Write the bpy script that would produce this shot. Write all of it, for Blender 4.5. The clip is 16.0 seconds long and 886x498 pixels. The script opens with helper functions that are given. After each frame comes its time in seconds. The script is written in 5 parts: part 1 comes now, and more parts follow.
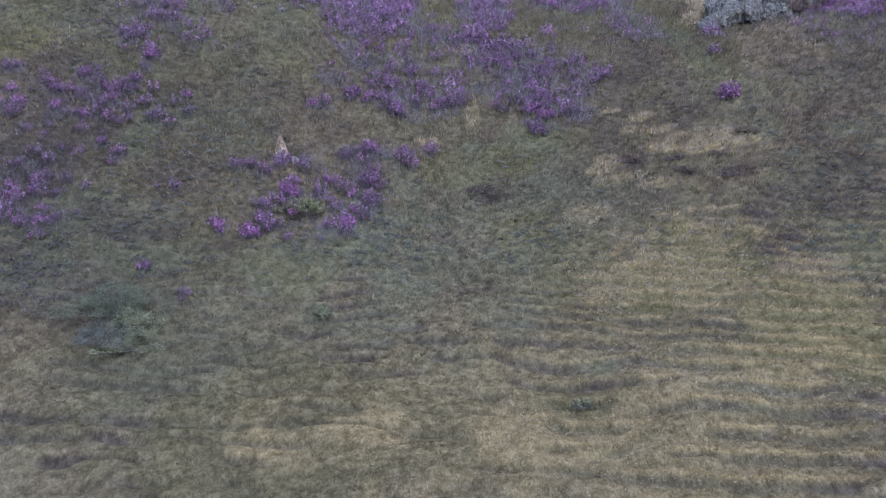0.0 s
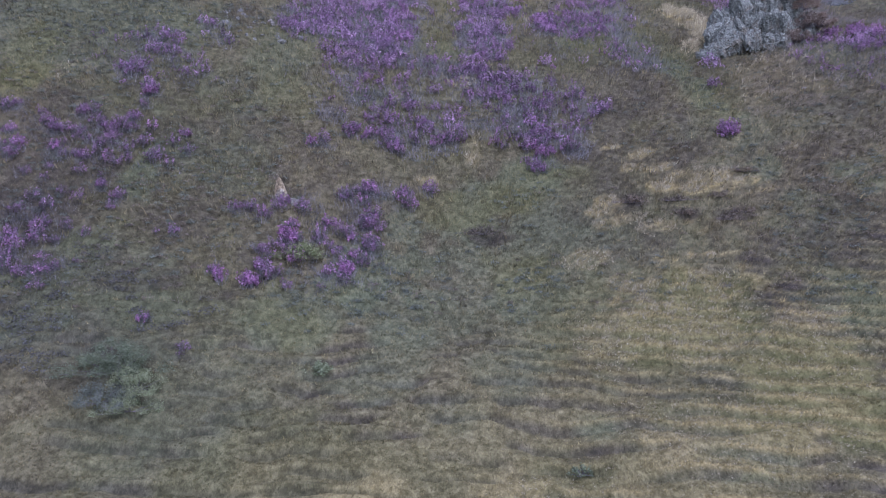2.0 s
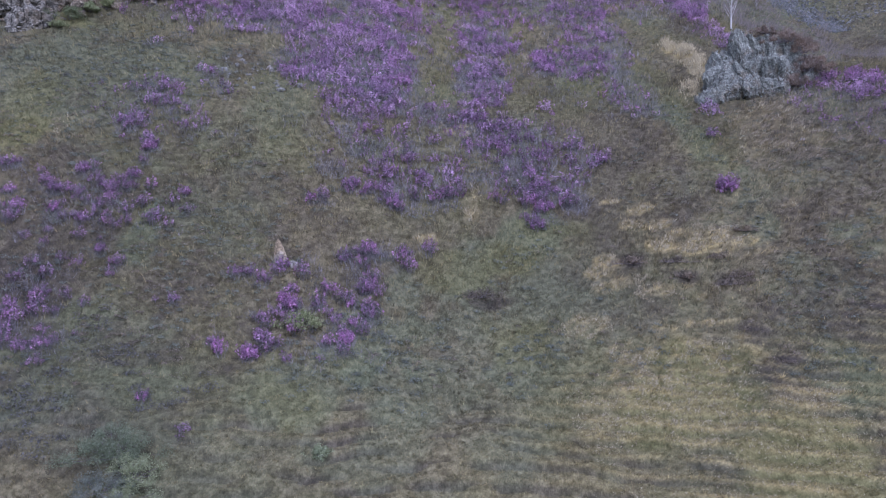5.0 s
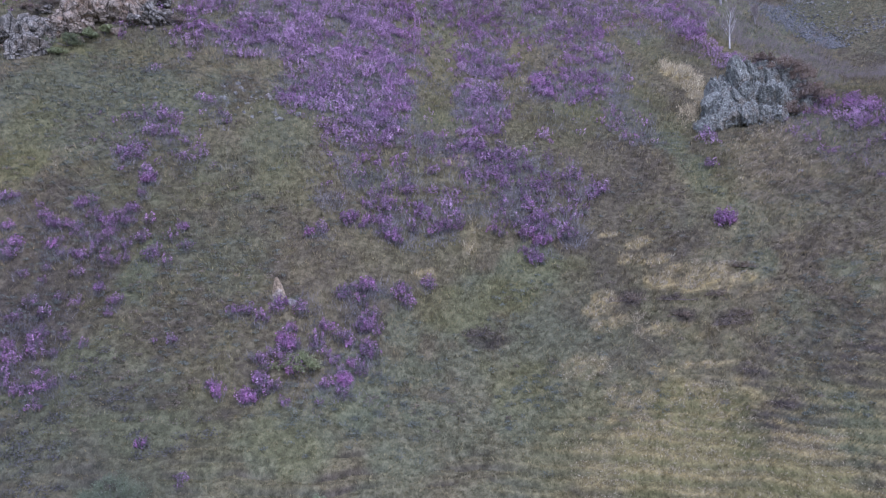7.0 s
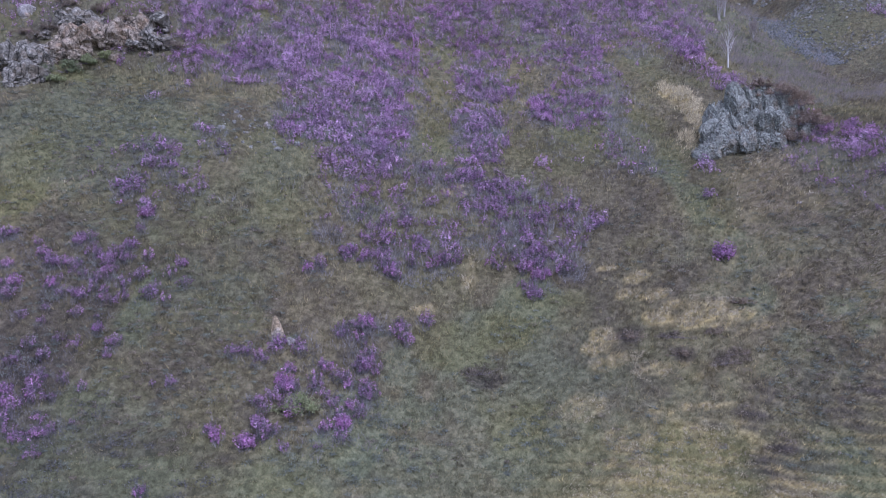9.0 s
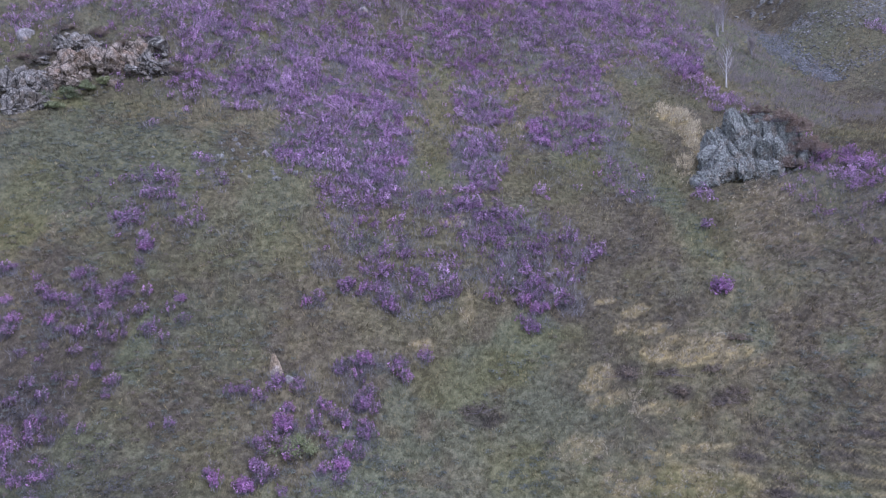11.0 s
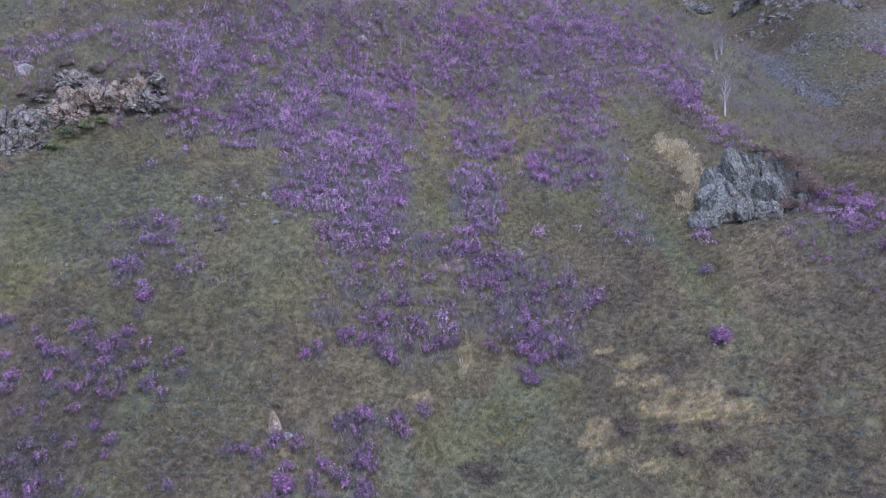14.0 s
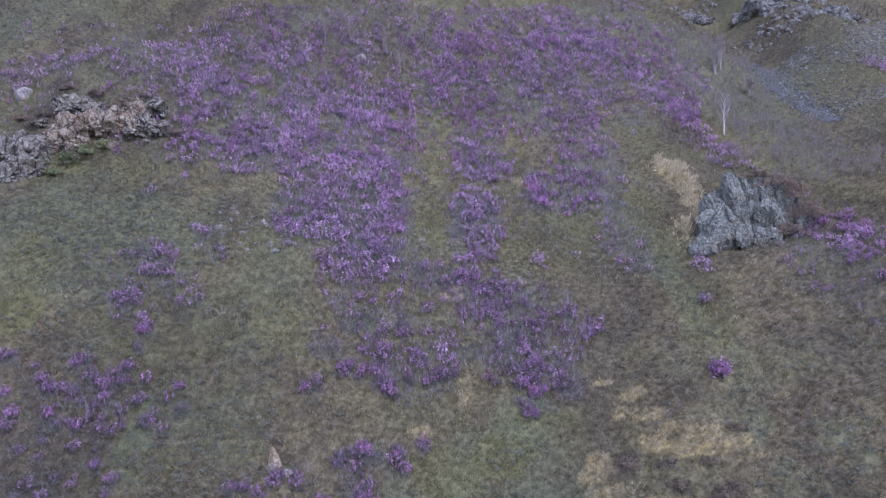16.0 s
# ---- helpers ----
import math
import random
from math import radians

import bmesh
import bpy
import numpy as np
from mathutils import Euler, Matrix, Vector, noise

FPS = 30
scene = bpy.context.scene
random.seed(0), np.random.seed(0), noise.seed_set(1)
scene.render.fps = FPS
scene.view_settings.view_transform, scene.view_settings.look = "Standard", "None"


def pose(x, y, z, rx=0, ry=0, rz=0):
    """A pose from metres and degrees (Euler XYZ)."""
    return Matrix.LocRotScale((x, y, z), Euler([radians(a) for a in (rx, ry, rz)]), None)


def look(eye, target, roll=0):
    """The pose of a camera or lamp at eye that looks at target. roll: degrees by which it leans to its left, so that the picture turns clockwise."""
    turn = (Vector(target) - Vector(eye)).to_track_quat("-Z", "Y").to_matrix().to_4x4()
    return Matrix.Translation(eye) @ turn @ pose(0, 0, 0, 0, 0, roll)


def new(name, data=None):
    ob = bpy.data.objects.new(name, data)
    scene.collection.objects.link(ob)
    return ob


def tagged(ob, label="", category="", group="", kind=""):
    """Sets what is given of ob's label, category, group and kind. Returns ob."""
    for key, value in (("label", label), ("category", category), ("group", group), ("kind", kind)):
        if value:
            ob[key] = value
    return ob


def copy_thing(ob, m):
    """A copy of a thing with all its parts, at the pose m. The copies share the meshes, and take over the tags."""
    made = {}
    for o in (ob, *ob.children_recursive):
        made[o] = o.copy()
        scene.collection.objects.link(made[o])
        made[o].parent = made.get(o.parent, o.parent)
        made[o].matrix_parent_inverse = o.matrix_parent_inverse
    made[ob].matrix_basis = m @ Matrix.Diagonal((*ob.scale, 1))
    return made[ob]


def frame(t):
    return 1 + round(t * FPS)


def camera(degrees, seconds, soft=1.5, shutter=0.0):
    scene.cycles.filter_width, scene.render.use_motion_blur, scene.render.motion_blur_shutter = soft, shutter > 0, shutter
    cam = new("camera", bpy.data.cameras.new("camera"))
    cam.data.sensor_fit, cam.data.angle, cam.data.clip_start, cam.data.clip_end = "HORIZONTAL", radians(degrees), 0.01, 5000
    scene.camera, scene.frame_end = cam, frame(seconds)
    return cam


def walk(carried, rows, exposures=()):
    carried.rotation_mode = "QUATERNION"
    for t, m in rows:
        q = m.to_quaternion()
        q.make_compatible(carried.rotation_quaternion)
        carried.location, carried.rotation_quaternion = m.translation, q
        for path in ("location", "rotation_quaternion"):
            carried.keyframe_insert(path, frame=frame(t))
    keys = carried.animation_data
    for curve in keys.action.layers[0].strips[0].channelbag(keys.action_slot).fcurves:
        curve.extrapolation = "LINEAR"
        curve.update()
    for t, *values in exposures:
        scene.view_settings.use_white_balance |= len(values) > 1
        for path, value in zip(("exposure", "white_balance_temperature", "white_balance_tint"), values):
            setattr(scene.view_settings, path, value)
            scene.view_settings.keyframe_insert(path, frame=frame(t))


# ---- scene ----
cam = camera(64.0, 16.0, soft=1.1)
EYE = 14.0
EXPOSURE = 0.8
# seconds, x, y, z above the first eye, yaw, pitch, roll
ROWS = [
    (0.0, 0.0, 0.0, 0.0, 0.0, 0.0, -0.0),
    (0.5, 0.013, 0.011, 0.607, -0.013, -0.025, 0.0),
    (1.0, 0.018, 0.02, 1.22, -0.019, -0.044, 0.01),
    (1.5, 0.022, 0.023, 1.82, -0.025, -0.044, 0.02),
    (2.0, 0.016, 0.023, 2.536, -0.038, -0.038, 0.02),
    (2.5, 0.005, 0.017, 3.269, -0.044, -0.032, 0.04),
    (3.0, -0.0, 0.009, 3.982, -0.044, -0.019, 0.06),
    (3.5, 0.0, -0.006, 4.601, -0.044, 0.0, 0.08),
    (6.0, 0.068, -0.003, 7.342, -0.114, 0.006, 0.17),
    (6.5, 0.083, -0.011, 7.918, -0.127, 0.025, 0.19),
    (7.0, 0.097, -0.017, 8.491, -0.127, 0.038, 0.2),
    (7.5, 0.115, -0.017, 9.074, -0.133, 0.044, 0.22),
    (8.0, 0.142, -0.02, 9.664, -0.146, 0.057, 0.25),
    (8.5, 0.157, -0.034, 10.238, -0.152, 0.07, 0.27),
    (9.0, 0.176, -0.048, 10.78, -0.158, 0.076, 0.29),
    (11.5, 0.243, -0.108, 13.617, -0.247, 0.127, 0.35),
    (12.0, 0.257, -0.116, 14.179, -0.247, 0.152, 0.37),
    (12.5, 0.272, -0.122, 14.731, -0.253, 0.177, 0.39),
    (13.0, 0.283, -0.128, 15.289, -0.253, 0.19, 0.4),
    (13.5, 0.284, -0.131, 15.844, -0.272, 0.196, 0.42),
    (14.0, 0.304, -0.131, 16.371, -0.272, 0.209, 0.42),
    (14.5, 0.322, -0.134, 16.906, -0.272, 0.215, 0.45),
    (15.0, 0.328, -0.142, 17.438, -0.279, 0.228, 0.46),
    (15.5, 0.335, -0.159, 17.993, -0.285, 0.241, 0.49),
    (16.0, 0.342, -0.176, 18.548, -0.291, 0.254, 0.52),
]
walk(cam, [(t, pose(x, y, EYE + z, 90 + pitch, roll, yaw)) for t, x, y, z, yaw, pitch, roll in ROWS],
     [(0.0, EXPOSURE - 0.14, 5150, 33), (8.0, EXPOSURE, 5160, 33), (16.0, EXPOSURE, 5190, 33)])

# ---- light: a bright overcast sky ----
world = bpy.data.worlds.new("sky")
scene.world = world
world.use_nodes = True
wn = world.node_tree
sky = wn.nodes.new("ShaderNodeTexSky")
sky.sky_type, sky.sun_disc = "NISHITA", False
sky.sun_elevation, sky.sun_rotation = radians(52), radians(150)
sky.air_density, sky.dust_density, sky.ozone_density = 1.0, 1.0, 2.0
veil = wn.nodes.new("ShaderNodeHueSaturation")  # thin cloud takes most of the blue out
veil.inputs["Saturation"].default_value = 0.4
wn.links.new(sky.outputs["Color"], veil.inputs["Color"])
wn.links.new(veil.outputs["Color"], wn.nodes["Background"].inputs["Color"])
wn.nodes["Background"].inputs["Strength"].default_value = 0.12
sun = new("sun", bpy.data.lights.new("sun", "SUN"))
sun.data.energy, sun.data.angle, sun.data.color = 1.1, radians(20), (1.0, 0.97, 0.93)
sun.matrix_world = look((0, 0, 0), (-0.31, 0.53, -0.79))


# ---- numbers: value noise, the lie of the land, where each kind of plant grows ----
def vnoise(x, y, size, seed=0):
    """Smooth noise, 0 to 1, with lumps of that many metres."""
    x, y = np.asarray(x, float) / size, np.asarray(y, float) / size
    i, j = np.floor(x).astype(np.int64), np.floor(y).astype(np.int64)
    u, v = x - i, y - j
    u, v = u * u * (3 - 2 * u), v * v * (3 - 2 * v)

    def lattice(a, b):
        h = (a * 374761393 + b * 668265263 + seed * 974634541) & 0xFFFFFFFF
        h = ((h ^ (h >> 13)) * 1274126177) & 0xFFFFFFFF
        return ((h ^ (h >> 16)) & 0xFFFF) / 65535.0

    low = lattice(i, j) * (1 - u) + lattice(i + 1, j) * u
    top = lattice(i, j + 1) * (1 - u) + lattice(i + 1, j + 1) * u
    return low * (1 - v) + top * v


SLOPE = (36.435, 43.769, 3.568, -6.595, 0.551, -9.705, -13.15, 7.316, 6.012, 3.667, -5.039, -5.882, 3.802, 2.093, -0.372)  # how the slope rises and bends
LANDFORMS = [  # x, y, half width, half depth, height: spurs, benches and gullies
    (40, 52, 22, 16, 7.16),
    (-4, 80, 14, 11, -4.89),
    (64, 124, 9, 16, 5.95),
    (12, 84, 14, 16, -2.86),
    (-32, 72, 9, 7, 4.96),
    (56, 124, 9, 11, -9.37),
    (-8, 56, 22, 7, 2.5),
    (52, 96, 14, 16, -4.32),
    (-40, 80, 14, 16, -4.13),
    (-25, 45, 12, 8, 0.74),
    (-20, 45, 14, 12, 0.61),
    (10, 80, 27, 18, 2.0),
    (-5, 60, 9, 6, -1.16),
    (0, 40, 9, 6, -0.74),
    (40, 50, 14, 12, -0.6),
    (-30, 65, 9, 6, -1.0),
]


def hill(x, y):
    """The hillside without its small relief."""
    xc, yc = np.clip(x, -48, 75), np.clip(y, 12, 120)
    u, v = xc / 50, (yc - 65) / 50
    z, k = 0.0, 0
    for i in range(5):
        for j in range(5 - i):
            z, k = z + SLOPE[k] * u**i * v**j, k + 1
    for cx, cy, rx, ry, a in LANDFORMS:
        z = z + a * np.exp(-(((xc - cx) / rx) ** 2) - ((yc - cy) / ry) ** 2)
    fall = np.clip(12 - y, 0, None)
    z = np.where(y < 12, 1.5 + (z - 1.5) * np.exp(-fall / 18), z)
    return z + 0.62 * np.clip(y - 120, 0, 75) - 0.1 * np.clip(y - 195, 0, None)


def terraces(x, y, z):
    """Broken treads trodden along the contours: how far the ground shifts, its pale lips and the risers to darken as
    shade.
    """
    x, y = np.asarray(x, float), np.asarray(y, float)
    east = np.clip((x - 2) / 8, 0, 1)
    step = z / 0.5 + 0.9 * vnoise(x, y, 8, 3) + 0.45 * (1 - 0.55 * east) * vnoise(x, y, 1.9, 4) + 0.03 * x
    part_ = step - np.floor(step)
    tread = np.clip(part_ / 0.72, 0, 1) * 0.3 + np.clip((part_ - 0.72) / 0.28, 0, 1) * 0.7
    gap = 0.75 * vnoise(x * 0.5, y * 1.5, 0.85, 9) + 0.25 * vnoise(x, y, 4.5, 8)
    on = np.clip((41 - y) / 8, 0, 1) * np.clip((gap - 0.41 + 0.17 * east) * 8, 0.05, 1)
    on = on + 0.5 * np.exp(-(((x - 26) / 5) ** 2) - ((y - 48) / 7) ** 2) * np.clip(gap * 5 - 1.8, 0, 1)
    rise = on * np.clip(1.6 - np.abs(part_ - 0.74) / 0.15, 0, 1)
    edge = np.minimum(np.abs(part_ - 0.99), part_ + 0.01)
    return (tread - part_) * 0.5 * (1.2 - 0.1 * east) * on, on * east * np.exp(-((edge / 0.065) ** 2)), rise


def height(x, y):
    x, y = np.asarray(x, float), np.asarray(y, float)
    z = hill(x, y)
    bumps = 0.5 * (vnoise(x, y, 4.5, 1) - 0.5) + 0.28 * (vnoise(x, y, 1.6, 2) - 0.5) + 0.12 * (vnoise(x, y, 0.6, 5) - 0.5)
    return z + bumps + terraces(x, y, z)[0]


UPPER = [  # x, y, half width, half depth, density
    (-19, 72, 6.4, 5, 0.9), (-13.4, 80.3, 7.7, 4.9, 0.7), (-24.9, 71, 3.4, 5, 0.5),
    (-18.3, 67.6, 4.9, 3.2, 0.8), (-7.2, 74.2, 5.3, 6.4, 0.8), (-8.4, 81, 5.2, 3.8, 0.8),
    (-2.1, 85.2, 4, 2.4, 0.9), (3.4, 87.4, 4.2, 4.5, 0.95), (4.9, 77.9, 3.1, 6.9, 0.9),
    (16.8, 78, 3.1, 9.5, 0.8), (12.8, 84.6, 4.1, 5.4, 0.6), (13, 71, 3.4, 4.8, 0.7),
    (17.2, 93.9, 6, 7, 0.7), (20.1, 104.8, 5.9, 6.1, 0.9), (24.9, 100.7, 4, 6.4, 0.7),
    (30, 93.8, 3.8, 7.7, 0.7), (10.6, 101.9, 5.7, 4.4, 0.7), (-12.1, 89, 6.3, 3.4, 0.6),
]
TOP = [  # x, y, half width, half depth, density
    (-19.6, 85.2, 4.8, 4.3, 0.5), (-2.3, 95.2, 5.3, 4.5, 0.55), (3.9, 95.9, 4.5, 5.1, 0.7),
    (13.7, 95.2, 4.5, 5.7, 0.6), (32.7, 113.4, 4.5, 10.2, 0.45), (-4.6, 81.3, 3.9, 2.9, 0.6),
    (9.1, 87.9, 4.2, 5.1, 0.7), (-11.9, 71.6, 3.4, 4, 0.7), (22.8, 86.4, 2.7, 4.5, 0.5),
    (18.1, 73.3, 2.3, 4.5, 0.45), (-23, 68.9, 2.7, 2.6, 0.6), (-22.5, 65.6, 2.6, 1.8, 0.4),
    (35.5, 103.3, 3.3, 7.5, 0.5), (-0.7, 90.1, 4.3, 3.2, 0.5),
]
MIDDLE = [  # x, y, half width, half depth, density
    (-11.2, 63.9, 3.1, 6.4, 0.8), (-6.6, 63.3, 3.5, 9, 0.9), (-5.9, 56.3, 3.1, 2.3, 0.8),
    (3.5, 62, 2.2, 6.6, 1), (0.2, 55.8, 2, 1.3, 1), (4.3, 54.1, 3, 1.8, 0.8),
    (6.1, 51.3, 2.5, 2.3, 0.8), (7.5, 49.5, 2, 1.5, 0.8), (10.7, 52.3, 1.5, 1.1, 1),
    (6.4, 47.5, 1.1, 0.9, 0.6), (-4.9, 51.3, 2.7, 1.6, 0.75), (-7.8, 49.6, 1, 0.6, 1),
    (-3.2, 48.9, 2.7, 1.4, 0.8), (-0.4, 49.2, 1.8, 1.5, 0.75), (-8.1, 47.3, 0.9, 0.5, 0.6),
    (-5.9, 48.6, 1, 0.5, 0.8), (9.7, 67.6, 1.2, 2.5, 0.8), (16.4, 61.1, 2.2, 3.5, 0.35),
]
GULLY = [  # x, y, half width, half depth, density
    (30.7, 83.4, 2, 3, 1), (32.1, 78, 2.6, 2.8, 1), (30, 89.4, 1.8, 2.8, 0.7),
    (33.5, 58, 2.3, 6.2, 0.85), (34.7, 62.9, 1.5, 5.6, 0.8), (33.9, 54.8, 1.5, 2.5, 0.75),
    (21.5, 56.6, 1.1, 1.6, 0.5), (20.3, 53.1, 0.6, 0.5, 1), (19.2, 47.6, 0.8, 0.7, 1),
    (8.8, 58, 0.7, 1, 0.8), (67.5, 106.7, 2.1, 1.9, 0.8), (35.1, 69.4, 1.1, 3.5, 0.2),
    (30.1, 48.4, 0.5, 0.4, 0.4),
]
WEST_A = [  # x, y, half width, half depth, density
    (-21.7, 53.9, 1.7, 1, 0.7), (-22.3, 50.4, 1, 0.8, 0.6), (-20.2, 49.1, 0.7, 0.9, 1),
    (-17.9, 51.1, 1.6, 0.8, 0.4), (-16.7, 54.3, 0.9, 0.9, 0.6), (-18.4, 56.2, 1.1, 0.7, 0.6),
    (-24.3, 60.4, 0.6, 0.6, 0.7), (-22.3, 62.1, 0.7, 0.7, 0.5), (-29.2, 71.8, 2, 1.4, 0.5),
    (-42.2, 74.7, 3.6, 3.9, 0.3), (-23.3, 46.4, 0.8, 0.5, 0.9), (-20.3, 46.7, 0.5, 0.4, 0.9),
    (-21.6, 45.6, 0.9, 0.5, 0.9), (-20.5, 45.8, 0.9, 0.5, 0.8), (-24.7, 44.8, 0.7, 0.4, 0.7),
    (-23.5, 45.1, 0.7, 0.4, 0.6), (-22.8, 44.6, 0.4, 0.4, 0.9),
]
WEST_B = [  # x, y, half width, half depth, density
    (-20.8, 44.8, 0.6, 0.5, 0.7), (-21.7, 44.6, 1.1, 0.5, 0.4), (-23.3, 43.2, 1.1, 0.5, 0.45),
    (-24, 43.6, 0.4, 0.3, 0.7), (-21.9, 43, 0.4, 0.3, 0.6), (-20.6, 43.6, 0.7, 0.7, 0.25),
    (-23.4, 42.4, 0.3, 0.2, 0.6), (-20, 41.4, 0.4, 0.4, 0.9), (-20.3, 42.1, 0.3, 0.3, 0.3),
    (-18.6, 40.7, 0.5, 0.5, 0.8), (-18.8, 40.3, 0.3, 0.2, 0.8), (-28.1, 46.5, 0.8, 0.4, 0.8),
    (-28.6, 46.5, 0.4, 0.3, 0.8), (-27.1, 44.3, 0.4, 0.3, 0.9), (-26.2, 43, 0.9, 0.5, 1),
    (-24.9, 41.9, 0.5, 0.4, 0.5), (-23.2, 41.5, 0.3, 0.3, 0.4),
]
WEST_C = [  # x, y, half width, half depth, density
    (-23.1, 39.3, 1.1, 0.8, 0.3), (-21.6, 38.6, 1.1, 0.6, 0.3), (-20.5, 38.8, 0.4, 0.4, 0.6),
    (-19.5, 38.6, 0.2, 0.2, 0.8), (-20.6, 37.9, 0.3, 0.2, 0.6), (-23.3, 38, 0.4, 0.3, 0.8),
    (-22.6, 37.2, 0.8, 0.4, 0.7), (-19.9, 36.6, 0.4, 0.3, 0.8), (-19.1, 36.9, 0.2, 0.2, 0.5),
    (-20.8, 36.3, 0.6, 0.4, 0.5), (-21.9, 37.8, 0.9, 0.6, 0.2), (-20.1, 47.9, 0.6, 0.3, 0.6),
    (-16.7, 46, 0.4, 0.3, 0.6), (-21.3, 53.5, 1.5, 1, 0.9), (-21.8, 51, 1.2, 1, 0.8),
    (-20.2, 49.1, 0.7, 0.9, 1),
]
WEST_D = [  # x, y, half width, half depth, density
    (-21.9, 51.8, 1.1, 0.4, 0.5), (-19.6, 52.3, 1.2, 0.7, 0.45), (-23.1, 50.8, 1.1, 0.3, 0.6),
    (-20.6, 49.8, 0.6, 0.7, 0.85), (-17.9, 51, 1.5, 0.3, 0.5), (-21.7, 54.3, 1, 0.5, 0.5),
]
WEST = WEST_A + WEST_B + WEST_C + WEST_D
LOWER_A = [  # x, y, half width, half depth, density
    (-8.8, 40, 0.7, 0.7, 1), (-10, 36.7, 0.6, 0.5, 1), (-5.1, 38.3, 0.6, 0.4, 1),
    (-4.5, 44.2, 1.1, 0.5, 1), (-6.7, 41.6, 0.3, 0.3, 0.9), (-9.6, 37.8, 0.4, 0.4, 0.9),
    (-12, 41.2, 0.5, 0.3, 0.7), (-10.6, 41.1, 0.7, 0.5, 0.5), (-9.7, 42, 0.5, 0.5, 0.7),
    (-8.7, 41, 0.3, 0.3, 0.9), (-8, 40, 0.4, 0.4, 0.8), (-7.2, 40.2, 0.3, 0.6, 0.5),
    (-10.1, 39.1, 0.5, 0.4, 0.7), (-5.1, 40.6, 0.4, 0.4, 0.6), (-4.3, 39, 0.6, 0.4, 0.35),
    (-6, 39.1, 0.4, 0.5, 0.45), (-6.2, 38, 0.4, 0.3, 0.7), (-5.2, 37.4, 0.5, 0.4, 0.35),
]
LOWER_B = [  # x, y, half width, half depth, density
    (-12.1, 37.1, 0.3, 0.2, 0.8), (-11.5, 36.8, 0.3, 0.2, 0.8), (-11.1, 41.3, 0.4, 0.3, 0.6),
    (-7.9, 36.5, 0.3, 0.3, 0.3), (-9, 37.4, 0.6, 0.3, 0.35), (-8.1, 42.7, 1, 0.9, 0.3),
    (-4.7, 42, 1.2, 1.6, 0.2), (-2.3, 44.2, 0.7, 0.5, 0.6), (-2.5, 43.4, 0.9, 0.4, 0.35),
    (-1, 44.9, 0.5, 0.4, 0.8), (-3.1, 44.2, 1.1, 0.7, 0.4), (-5.6, 43.5, 0.4, 0.3, 0.8),
    (-4.1, 40.4, 0.6, 0.4, 0.25), (-14.8, 39.2, 0.3, 0.3, 0.6), (-15.9, 39.2, 0.3, 0.2, 0.3),
    (-14.4, 34.2, 0.3, 0.2, 0.8), (-12, 32.5, 0.2, 0.2, 0.8),
]
LOWER = LOWER_A + LOWER_B
OPEN = [  # x, y, half width, half depth, density
    (-0.5, 73.3, 2.1, 7.2, 1), (-0.3, 63.3, 1.8, 6.3, 1), (11.9, 78.7, 2.2, 1.7, 0.8),
    (8.9, 60.9, 3.6, 4.6, 0.95), (-18.5, 76.1, 1.5, 1.3, 1), (6.7, 83.9, 1.5, 1.7, 0.7),
    (-4.9, 88.6, 2.1, 2.2, 0.7), (1.3, 53.9, 1.1, 0.6, 0.9), (19.6, 69.9, 3.9, 8, 1),
    (24.9, 81.7, 2.6, 4.6, 0.9), (3.1, 49.5, 1, 1.4, 0.7), (-11, 54.9, 2.2, 1.3, 0.6),
]
SPARSE_A = [  # x, y, half width, half depth, density
    (-19.7, 70.6, 7.4, 6.3, 0.45), (-14.2, 85.2, 10.2, 5.8, 0.45), (-0.7, 93.8, 11.2, 5.6, 0.4),
    (-7.5, 72.5, 9.2, 11, 0.35), (11.6, 90.4, 10.1, 8.9, 0.4), (5.2, 72.7, 6.9, 10.9, 0.25),
    (27.7, 98.7, 7, 13, 0.4), (-6.1, 58.5, 5.1, 6.6, 0.4), (5.4, 52.4, 5.4, 3.9, 0.5),
    (-2.8, 50.4, 4.8, 2.7, 0.5), (0.4, 53.6, 4.7, 2.5, 0.4), (-22.1, 44.6, 4.3, 2.1, 0.25),
]
SPARSE_B = [  # x, y, half width, half depth, density
    (-20.4, 52.3, 5, 2.5, 0.25), (-9.8, 58.5, 2.8, 4.2, 0.3), (-28.2, 70.6, 4, 6, 0.3),
    (31.7, 55.7, 4, 6.4, 0.4), (14.2, 61.2, 4.4, 5.1, 0.12), (-39.8, 73.4, 5.4, 6.2, 0.3),
    (-28, 74.8, 5.4, 8.5, 0.45), (-21.5, 84.4, 6.1, 6.2, 0.4), (-7.1, 40.1, 3.8, 3.2, 0.2),
    (-21.9, 37.8, 2.7, 2.6, 0.3), (-20.7, 44.6, 4.3, 2.3, 0.12),
]
SPARSE = SPARSE_A + SPARSE_B
STRAW_A = [  # x, y, half width, half depth, density
    (4.4, 24.6, 2.6, 1.9, 0.45), (25, 74.6, 1.4, 1.8, 1), (24.8, 68.8, 0.9, 3.6, 1),
    (26.4, 55.7, 3.1, 2.1, 0.25), (-26, 50, 1.6, 1.3, 0.15), (2.3, 48.6, 0.5, 0.9, 0.6),
    (1.3, 54.6, 1.1, 0.6, 0.8), (23.6, 51.8, 2.1, 1.8, 0.2), (9.1, 71, 1.1, 1.2, 0.6),
    (7.7, 23.2, 7.4, 3.7, 0.3), (12.3, 27.3, 4.8, 2.4, 0.4),
]
